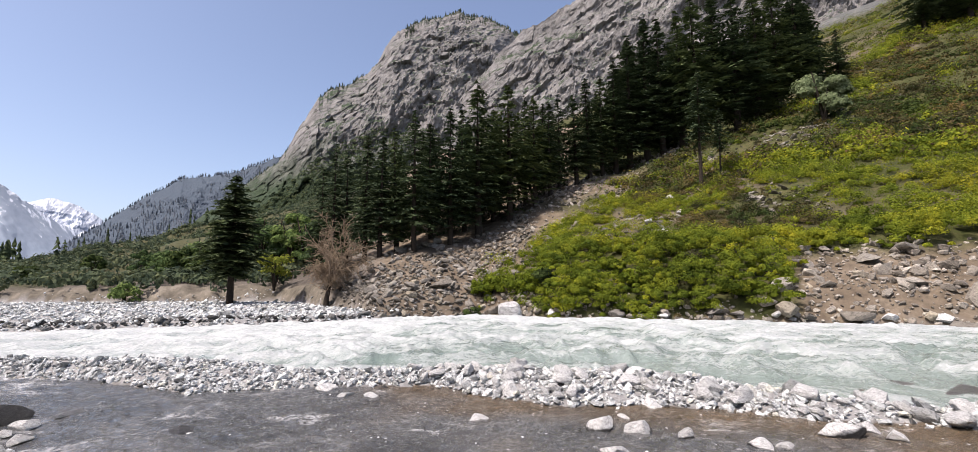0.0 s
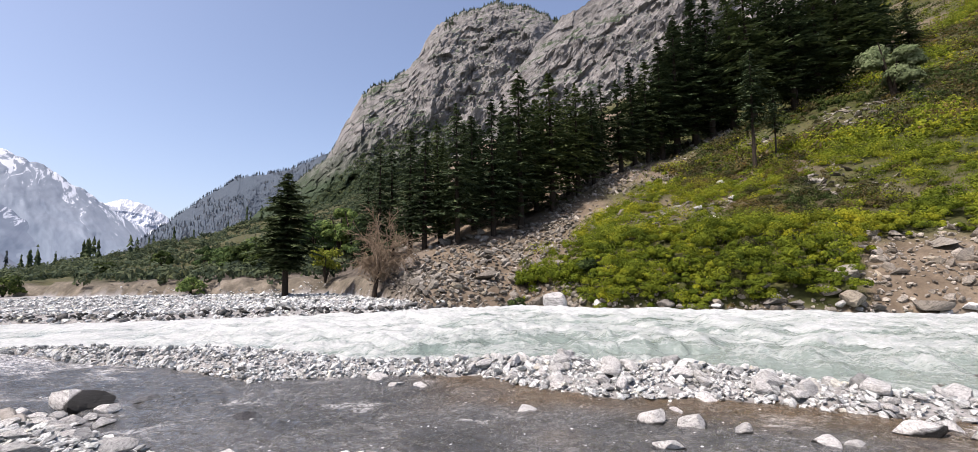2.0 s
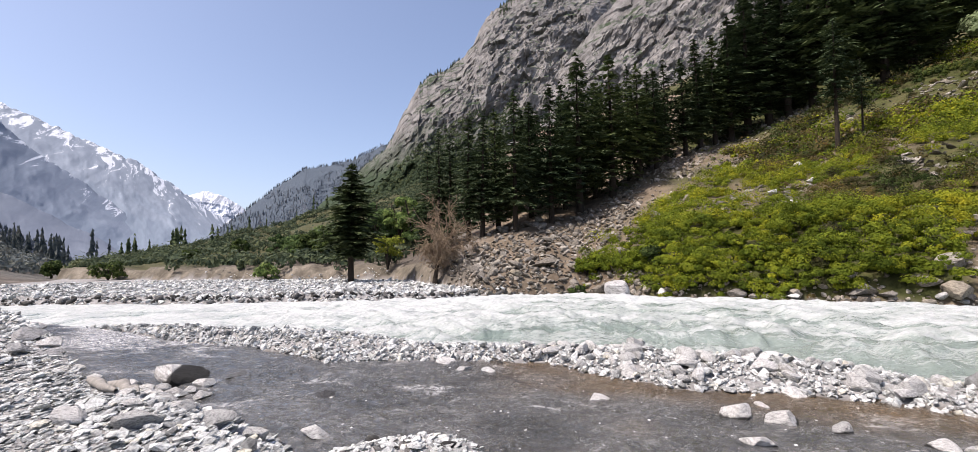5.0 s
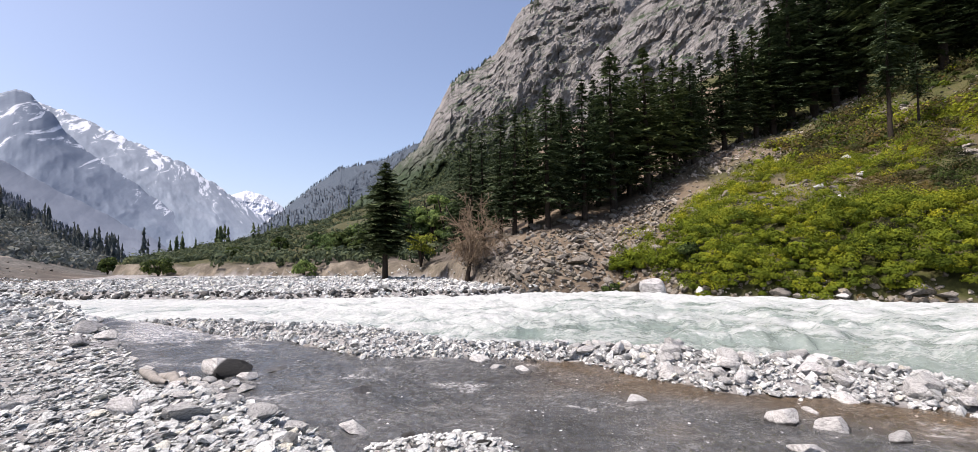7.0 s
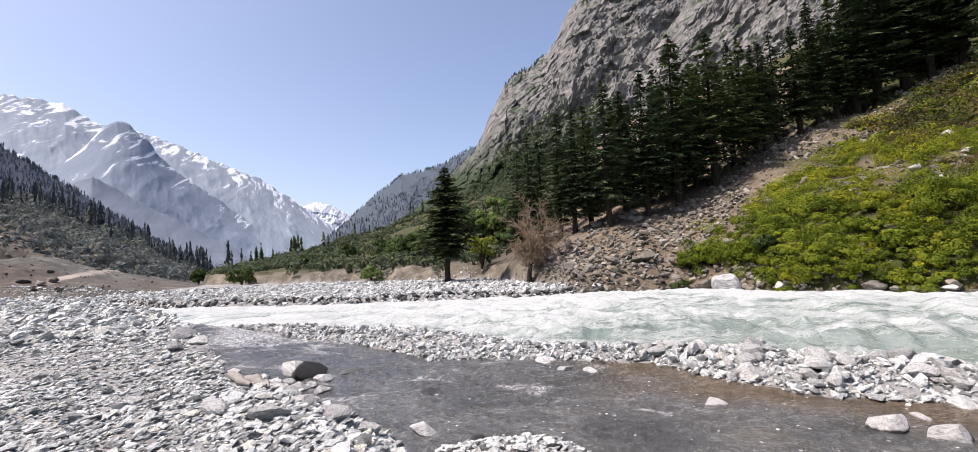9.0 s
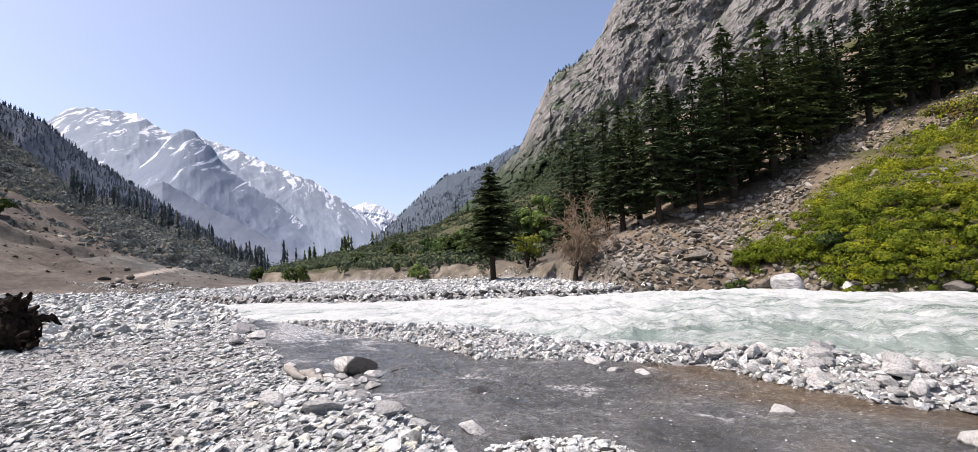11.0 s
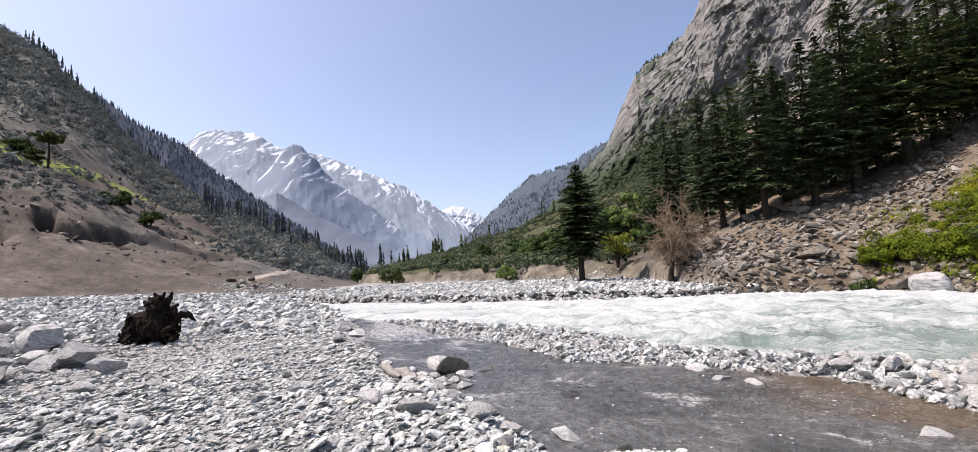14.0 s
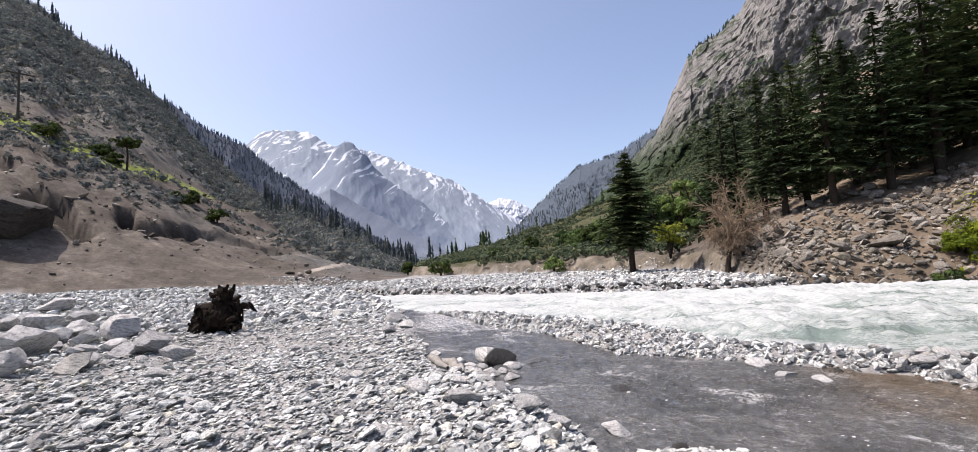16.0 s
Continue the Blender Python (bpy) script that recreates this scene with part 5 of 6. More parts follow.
def conifer_meshes(seed, H=20.0, R=3.6, bare=0.14, levels=30, thin=1.0, taper=0.8, full=0.7, spray=1.45):
    """Trunk and crown of a fir with drooping tiers of sprays."""
    r = np.random.default_rng(seed)
    bend = r.normal(0, 0.12, 2)
    zs = np.linspace(-0.6, H, 9)
    axis = lambda z: np.array([bend[0] * np.sin(z / H * 3), bend[1] * np.sin(z / H * 2.5), z])
    tv, tf = tube([axis(z) for z in zs], [max(0.03, 0.021 * H * (1 - 0.95 * max(z, 0) / H)) for z in zs], 8)
    T_, ragged = [], r.uniform(0, 6.28)
    for i in range(levels):
        q = i / (levels - 1)
        z = H * (bare + (0.985 - bare) * q ** 0.95)
        rad = R * ((1 - q) ** taper) * (full + (1 - full) * min(1, q * 4)) * (1 + 0.12 * np.sin(i * 0.9 + seed) + r.normal(0, 0.1)) + 0.12
        nb = int(4 + 4 * (1 - q))
        a0 = r.uniform(0, 6.28)
        for k in range(nb):
            if r.uniform() < 0.06:
                continue
            a = a0 + 6.283 * k / nb + r.normal(0, 0.3)
            L = rad * r.uniform(0.55, 1.15) * (1 + 0.12 * np.sin(2 * a + ragged))
            out = np.array([np.cos(a), np.sin(a), 0])
            side = np.array([-np.sin(a), np.cos(a), 0])
            droop = r.uniform(0.08, 0.34)
            lift = 0.16 if q > 0.6 else 0.02
            zj = r.normal(0, 0.7 * H / levels)
            m = max(3, int(L / 0.5 * thin))
            for s in range(m):
                t = (s + 0.6) / m
                p = axis(z) + out * L * t + np.array([0, 0, zj + L * (lift * t - droop * t * t)])
                wd = spray * (0.28 + 0.26 * np.sin(np.pi * min(1, t * 0.85 + 0.12))) * (0.55 + 0.45 * L / R)
                for sg in (-1, 1, 0):
                    dirv = side * sg * r.uniform(0.7, 1.1) + out * r.uniform(0.35, 0.9) + np.array([0, 0, r.uniform(-0.55, 0.05)])
                    ln = wd * r.uniform(1.1, 2.0)
                    e = p + dirv * ln
                    c = np.cross(dirv, (r.normal(0, 0.4), r.normal(0, 0.4), 1))
                    c = c / (np.linalg.norm(c) + 1e-6) * wd * 0.42
                    T_.append((p - c, p + c, e))
    cv = np.array(T_).reshape(-1, 3)
    cf = np.arange(len(cv)).reshape(-1, 3)
    return mesh_of("trunk", tv, tf, M_BARK, True), mesh_of("crown", cv, cf, M_NEEDLE)


CONIFERS = [conifer_meshes(300, 20, 4.8, 0.15, 38, spray=1.15), conifer_meshes(301, 20, 4.3, 0.11, 40, spray=1.1), conifer_meshes(302, 20, 5.2, 0.18, 34, spray=1.2), conifer_meshes(303, 20, 3.9, 0.13, 42, spray=1.1), conifer_meshes(304, 20, 5.0, 0.42, 24, 1.0, 0.6, 0.6, 1.2)]
CONIFERS += [conifer_meshes(306, 20, 5.0, 0.1, 30, 0.6, spray=1.7), conifer_meshes(307, 20, 4.4, 0.1, 29, 0.65, spray=1.7)]
LONE = conifer_meshes(310, 20, 4.9, 0.23, 66, 2.0, 0.62, 0.5, 1.2)


def conifer(x, y, height, wide=1.0, kind=0, z=None, label="tall dark green fir on the slope", group="firs on the slope", lean=0.0):
    trunk, crown = LONE if kind == "lone" else CONIFERS[kind]
    ob = new("fir_tree")
    zz = float(ground_z(x, y)[0]) if z is None else z
    s = height / 20.0
    ob.matrix_world = Matrix.Translation((x, y, zz - 0.1)) @ Euler((rng.normal(0, 0.012), rng.normal(0, 0.012) + lean, rng.uniform(0, 6.28))).to_matrix().to_4x4() @ Matrix.Diagonal((s * wide, s * wide, s, 1))
    part("trunk", trunk, ob)
    part("crown", crown, ob)
    return tagged(ob, label, "tree", group)


# how high the wood's tops stand, as angles from the near bank
WOOD_TOP = ([25.3, 26.8, 27.9, 29.4, 31.7, 33.2, 35.5, 37.4, 39.5, 41.9, 43.4, 45.2, 47, 49.1, 51.1, 53, 57.3, 58.9, 61.5, 63.2, 65, 70, 82],
            [9, 12.5, 14.7, 14.3, 16, 16.2, 17.1, 19.9, 18.8, 20.5, 19.8, 23.5, 20.3, 22.9, 21.3, 21.1, 21.4, 23.4, 23.8, 26, 27.5, 31, 36])


def wood_top(az, d):
    """Height of a fir at a place whose tip reaches the wood's outline."""
    x, y = at_az(az, d)
    h = EYE_Z + d * math.tan(radians(float(np.interp(az, *WOOD_TOP)))) - float(ground_z(x, y)[0]) + 0.1
    return min(max(h, 11.5 if az > 44 else 7.0), 23.0)


def firs():
    x, y = at_az(17.9, 50)
    conifer(x, y, 12.3, 1.27, "lone", label="lone dense dark fir standing on the gravel shore", group="lone fir")
    front = [(26.9, 58), (28.0, 55), (29.6, 57), (31.7, 52), (33.4, 50), (35.4, 53), (37.4, 48.5), (39.4, 56), (41.8, 50.5), (43.5, 58), (45.2, 54), (47.1, 60), (49.1, 57), (51.0, 63), (52.2, 61), (53.2, 66), (54.1, 63), (55.2, 69),
             (57.3, 70), (58.9, 73), (60.4, 75), (62.0, 76), (63.6, 78), (65.6, 80), (67.4, 80), (69.5, 82), (71.5, 80), (73.2, 84), (75.2, 84), (77.2, 87), (79.2, 90), (81.2, 94)]
    for i, (az, d) in enumerate(front):
        conifer(*at_az(az, d), wood_top(az, d) * rng.uniform(1.0, 1.1), rng.uniform(0.95, 1.25), i % 4)
    conifer(*at_az(84.4, 97), 10.5, 1.2, 0, label="small fir at the edge of the wood", group="firs on the slope")
    conifer(*at_az(71.2, 57), 13.8, 0.8, 4, label="slender fir with a bare lower trunk among shrubs", group="firs among shrubs")
    conifer(*at_az(73.2, 61), 8.5, 0.7, 4, label="slender fir with a bare lower trunk among shrubs", group="firs among shrubs")
    r = np.random.default_rng(55)
    n = 0
    while n < 76:
        az = 33 + 49 * r.uniform(0, 1) ** 0.7
        edge = np.interp(az, [29, 33, 45, 58, 76, 82], [62, 58, 62, 78, 92, 104])
        d = edge + r.uniform(0, 1) * np.interp(az, [29, 40, 60, 82], [14, 26, 60, 60])
        conifer(*at_az(az, d), min(r.uniform(15, 22), wood_top(az, d) * r.uniform(0.7, 0.9)), r.uniform(1.05, 1.35), int(r.integers(5, 7)), label="dark green fir in the dense wood", group="firs of the wood")
        n += 1
    for az, d, h in [(91, 128, 17), (92.3, 132, 19), (94, 130, 18), (95.6, 135, 19), (93, 140, 18)]:
        conifer(*at_az(az, d), h, 1.3, int(r.integers(0, 4)), label="dark fir high on the shrubby slope", group="firs above the shrubs")


firs()


def leaf_cloud(centres, radii, per, size, r, flat=0.75):
    """Leaf triangles over domes: centres (n,3), radii (n,)."""
    n = len(centres)
    d = r.normal(size=(n, per, 3))
    d[..., 2] = np.abs(d[..., 2]) * 0.9 - 0.15
    d /= np.linalg.norm(d, axis=2, keepdims=True)
    rad = radii[:, None, None] * (0.62 + 0.42 * r.uniform(0, 1, (n, per, 1)))
    p = centres[:, None, :] + d * rad * np.array([1, 1, flat])
    out = d + 0.22 * r.normal(size=d.shape)
    a = np.cross(out, r.normal(size=d.shape))
    a /= np.linalg.norm(a, axis=2, keepdims=True) + 1e-6
    b = np.cross(out, a)
    b /= np.linalg.norm(b, axis=2, keepdims=True) + 1e-6
    s = size * r.uniform(0.6, 1.4, (n, per, 1))
    tri = np.stack([p - a * s, p + a * s, p + b * s * 1.1], 2)
    v = tri.reshape(-1, 3)
    return v, np.arange(len(v)).reshape(-1, 3)


def shrub_slope():
    r = np.random.default_rng(71)
    x, y, az, d = polar_points(23000, 43, 101, 31, 160, r, 1.5)
    rise = d - np.interp(az, *HILL_FOOT)
    edge = np.interp(az, [43, 52, 58, 70, 76, 83, 90, 101], [14, 24, 36, 52, 54, 66, 125, 125])
    bare = smooth(79.0, 81.0, az + 2 * fbm(x * 0.2, y * 0.2, octaves=2, seed=79)) * smooth(8.6, 5.6, rise + 1.5 * fbm(x * 0.3, y * 0.3, octaves=2, seed=81))
    front = smooth(13, 7, rise) * smooth(50.5, 53.5, az)
    scree = smooth(-0.02, 0.14, fbm(x * 0.1, y * 0.1, octaves=3, seed=77)) * (0.8 - 0.8 * front)
    gaps = smooth(0.12, 0.3, fbm(x * 0.3, y * 0.3, octaves=3, seed=133)) * (1 - front) * 0.5
    left = smooth(-0.5, 1.5, az - np.interp(rise, *SHRUB_EDGE) + 4.0 * fbm(x * 0.15, y * 0.15, octaves=3, seed=99))
    dens = (0.45 + 0.55 * smooth(50, 55, az)) * (rise > 0.3) * (rise < edge + 6 * fbm(x * 0.1, y * 0.1, octaves=2, seed=137)) * (1 - bare) * (1 - scree) * (1 - gaps) * left
    keep = r.uniform(0, 1, len(x)) < dens
    x, y, az, d, rise = x[keep], y[keep], az[keep], d[keep], rise[keep]
    x2, y2, az2, d2 = polar_points(1500, 80, 101, 120, 260, r)
    x, y, az, d, rise = (np.concatenate(p) for p in ((x, x2), (y, y2), (az, az2), (d, d2), (rise, d2 - 34)))
    kind = 1.0 * fbm(x * 0.09, y * 0.09, octaves=4, seed=83) + 0.45 * smooth(8, 30, rise) - 0.2 - 0.35 * smooth(13, 6, rise) + r.normal(0, 0.12, len(x))
    z = ground_z(x, y)
    for name, mask, mat, label in (("shrubs", kind < 0.16, M_SHRUB, "bright yellow-green low shrubs covering the slope"),
                                   ("heath_shrubs", (kind >= 0.16) & (kind < 0.42), M_SHRUB_BROWN, "brownish low heath shrubs on the slope"),
                                   ("dark_shrubs", kind >= 0.42, M_HEATH_DARK, "dark green low shrubs on the slope")):
        c = np.stack([x, y, z], -1)[mask]
        mound = fbm(x[mask] * 0.33, y[mask] * 0.33, octaves=2, seed=87)
        tall = smooth(13, 6, rise[mask]) * smooth(50.5, 54, az[mask])
        rad = np.clip(r.lognormal(-0.5, 0.45, len(c)), 0.25, 1.5) * (1 + 0.5 * mound) * (1 + 0.4 * smooth(40, 100, d[mask])) * (1 - 0.42 * tall)
        c = c + np.stack([rad * 0, rad * 0, 0.25 * rad + tall * (0.4 + 1.2 * np.clip(0.2 + mound, 0, 1) + 0.9 * fbm(x[mask] * 0.75, y[mask] * 0.75, octaves=2, seed=88) + r.uniform(-0.45, 0.45, len(c)))], -1)
        tone = np.clip(0.5 + 0.27 * r.normal(size=len(c)) + 0.35 * fbm(x[mask] * 0.25, y[mask] * 0.25, octaves=2, seed=89), 0, 1)
        near = d[mask] < 58
        pieces = [leaf_cloud(c[near], rad[near], 190, 0.07, r, 0.85), leaf_cloud(c[~near], rad[~near] * (1.1 + 0.8 * smooth(120, 200, d[mask][~near])), 66, 0.15, r, 0.85)]
        v, f = gather(pieces)
        tones = np.concatenate([np.repeat(tone[near], 190 * 3), np.repeat(tone[~near], 66 * 3)])
        tagged(new(name, mesh_of(name, v, f, mat, attrs={"tone": tones})), label, "shrubs", kind="stuff")


shrub_slope()


def bush(x, y, width, height, mat, label, leaves=1600, leaf=0.14, stems=6, name="bush", seed=0, category="bush", z=None, foot=0.0):
    """A broad-leaved bush or small tree: stems and an uneven crown of leaves in clumps."""
    r = np.random.default_rng(seed)
    ob = new(name)
    zz = float(ground_z(x, y)[0]) if z is None else z
    ob.location = (x, y, zz - 0.05)
    pieces, tips = [], []
    for k in range(stems):
        a = 6.283 * k / stems + r.normal(0, 0.3)
        e = np.array([np.cos(a) * width * 0.3 * r.uniform(0.3, 1), np.sin(a) * width * 0.3 * r.uniform(0.3, 1), height * r.uniform(0.5, 0.85)])
        p0 = np.array([0, 0, -0.1])
        mid = e * 0.5 + np.array([0, 0, height * 0.06])
        pieces.append(tube([p0, mid, e], [0.025 * height, 0.016 * height, 0.006 * height], 5))
    part("stem", mesh_of("stem", *gather(pieces), M_BARK, True), ob)
    n = 16
    th = r.uniform(0, 6.283, n)
    rr = np.sqrt(r.uniform(0, 1, n)) * width * 0.36
    hz = foot * height + height * (1 - foot) * r.uniform(0.12, 0.78, n) * (1 - 0.35 * (rr / (width * 0.36)) ** 2)
    c = np.stack([rr * np.cos(th), rr * np.sin(th), hz], -1)
    v, f = leaf_cloud(c, width * r.uniform(0.14, 0.24, n), leaves // n, leaf, r, 0.9)
    part("crown", mesh_of("crown", v, f, mat), ob)
    return tagged(ob, label, category)


bush(*at_az(22.1, 58), 4.0, 5.0, M_YELLOW, "small tree with fresh yellow-green leaves", 2200, 0.13, 4, "sapling", 1, "tree", foot=0.25)
bush(*at_az(44.4, 33.8), 1.5, 2.0, M_BUSH_DARK, "dark green upright bush beside the white block", 1300, 0.09, 5, seed=2)
for i, (az, d, w, h) in enumerate([(45.6, 36.0, 2.2, 1.5), (46.8, 36.2, 2.6, 1.7), (48.0, 36.0, 2.4, 1.6), (50.1, 35.2, 2.6, 1.8), (51.3, 34.6, 2.4, 1.7)]):
    bush(*at_az(az, d), w, h, M_BUSH_BRIGHT, "yellow-green bush behind the stones of the far shore", 2200, 0.075, 6, seed=50 + i)
bush(*at_az(53.0, 34.4), 2.2, 2.2, M_BUSH_DARK, "dull dark green bush at the far shore", 2000, 0.08, 6, seed=57)
for i, (az, d, w, h, dark) in enumerate([(11.4, 84, 4, 4.6, 0), (12.6, 80, 4.5, 5.0, 0), (13.6, 78, 4.2, 4.6, 1), (14.5, 76, 4.6, 5.2, 1), (15.4, 79, 4.4, 5.6, 0), (16.3, 77, 4, 5.0, 1), (10.2, 96, 4, 5, 0), (-8.4, 100, 3.2, 3.4, 1), (6.5, 100, 3.5, 4, 1), (2.0, 96, 3, 3.2, 1)]):
    bush(*at_az(az, d), w, h, M_BUSH_DARK if dark else M_BROADLEAF, "round leafy tree at the foot of the valley hill", 1500, 0.2, 4, "broadleaf_tree", 70 + i, "tree", foot=0.08)
bush(*at_az(83.0, 77), 7.0, 8.6, M_WILLOW, "round silvery green willow on the shrubby slope", 7500, 0.2, 7, "willow_tree", 3, "tree", foot=0.1)
for i, (az, d, w, h) in enumerate([(20.6, 74, 5, 9), (22.3, 72, 5, 9.5), (23.8, 70, 5.5, 9.5), (25.3, 68, 5, 9), (26.3, 64, 4, 8)]):
    bush(*at_az(az, d), w, h, M_BROADLEAF, "leafy green tree at the wood's edge", 2600, 0.22, 4, "broadleaf_tree", 10 + i, "tree", foot=0.1)
for i, (az, d, w, h) in enumerate([(-31.8, 112, 4.2, 3.6), (-30.5, 117, 3.8, 3.2), (-28.3, 108, 4.0, 3.4), (-41.5, 119, 5.5, 3.4), (-37.8, 118, 4, 3), (-36.9, 116, 3.4, 2.6)]):
    bush(*at_az(az, d), w, h, M_BUSH_DARK, "dark round bush on the brown earth slope", 900, 0.26, 4, seed=20 + i)
bush(*at_az(9.0, 64), 3.4, 2.4, M_BROADLEAF, "green bush in front of the eroded bank", 1000, 0.16, 5, seed=31)
bush(*at_az(-4.5, 84), 4.5, 3.4, M_BUSH_DARK, "dark bush on the eroded bank", 900, 0.2, 5, seed=32)
bush(*at_az(63.5, 33.5), 2.2, 1.8, M_BUSH_BRIGHT, "yellow-green bush overhanging the far shore", 900, 0.11, 5, seed=33)


def flat_pine(x, y, height, width):
    """Small pine with a bare trunk and a flat spreading top."""
    r = np.random.default_rng(6)
    ob = new("flat_topped_pine")
    ob.location = (x, y, float(ground_z(x, y)[0]) - 0.2)
    limbs = [tube([(0, 0, 0), (0.1, 0.05, height * 0.5), (0, 0, height * 0.92)], [0.22, 0.17, 0.1], 7)]
    for k in range(7):
        a = 0.9 * k
        limbs.append(tube([(0, 0, height * 0.78), (0.2 * width * np.cos(a), 0.2 * width * np.sin(a), height * 0.88), (0.42 * width * np.cos(a), 0.42 * width * np.sin(a), height * 0.92)], [0.08, 0.06, 0.03], 5))
    part("trunk", mesh_of("trunk", *gather(limbs), M_BARK, True), ob)
    n = 26
    rr, th = np.sqrt(r.uniform(0, 1, n)) * width * 0.42, r.uniform(0, 6.283, n)
    c = np.stack([rr * np.cos(th), rr * np.sin(th), height * (0.9 + 0.08 * r.uniform(-1, 1, n))], -1)
    part("crown", mesh_of("crown", *leaf_cloud(c, width * r.uniform(0.09, 0.15, n), 60, 0.22, r, 0.6), M_BUSH_DARK), ob)
    tagged(ob, "small dark pine with a flat spreading crown", "tree")


flat_pine(*at_az(-35.9, 115), 6.4, 5.4)


def dead_tree():
    """Leafless tree: a short forked trunk and a rounded crown of fine tan twigs."""
    r = np.random.default_rng(5)
    ob = new("bare_tree")
    x, y = at_az(27.5, 42)
    ob.location = (x, y, float(ground_z(x, y)[0]) - 0.1)
    side = np.array([0.886, -0.463, 0.0])
    trunk = tube([np.zeros(3) - (0, 0, 0.2), side * 0.1 + (0, 0, 0.9), side * 0.3 + (0, 0, 1.9), side * 0.4 + (0, 0, 3.0)], [0.27, 0.2, 0.17, 0.1], 8)
    limbs, heart = [], side * 0.75 + np.array([0, 0, 4.7])

    def bend(p, e, r0, r1, sides, n=4):
        off = r.normal(0, 0.09, (n, 3)) * np.linalg.norm(e - p)
        t = np.linspace(0, 1, n)[:, None]
        pts = p + (e - p) * t + off * np.sin(np.pi * t) + np.array([0, 0, 0.1]) * np.linalg.norm(e - p) * np.sin(np.pi * t)
        limbs.append(tube(pts, np.linspace(r0, r1, n), sides))
        return pts

    for k in range(44):
        d = r.normal(size=3)
        d /= np.linalg.norm(d)
        d[2] = max(d[2] * 0.9 + 0.08, -0.5)
        e = heart + d * np.array([2.95, 2.95, 2.75]) * r.uniform(0.62, 0.98)
        main = bend(side * 0.3 + np.array([0, 0, r.uniform(1.5, 3.0)]), e, 0.075, 0.022, 5, 5)
        for _ in range(9):
            p = main[int(r.integers(1, 5))]
            out = (p - heart) * 0.5 + r.normal(0, 0.55, 3)
            tw = bend(p, p + out / np.linalg.norm(out) * r.uniform(0.5, 1.2), 0.03, 0.016, 4, 3)
            for _ in range(6):
                q = tw[int(r.integers(1, 3))]
                o2 = out * 0.5 + r.normal(0, 0.7, 3)
                bend(q, q + o2 / np.linalg.norm(o2) * r.uniform(0.25, 0.7), 0.018, 0.011, 3, 2)
    part("trunk", mesh_of("trunk", *trunk, M_BARK, True), ob)
    tagged(part("twig_crown", mesh_of("twig_crown", *gather(limbs), M_TWIG), ob, "dense leafless tan twigs"), kind="stuff")
    tagged(ob, "leafless bushy tree with fine tan twigs", "tree")


dead_tree()


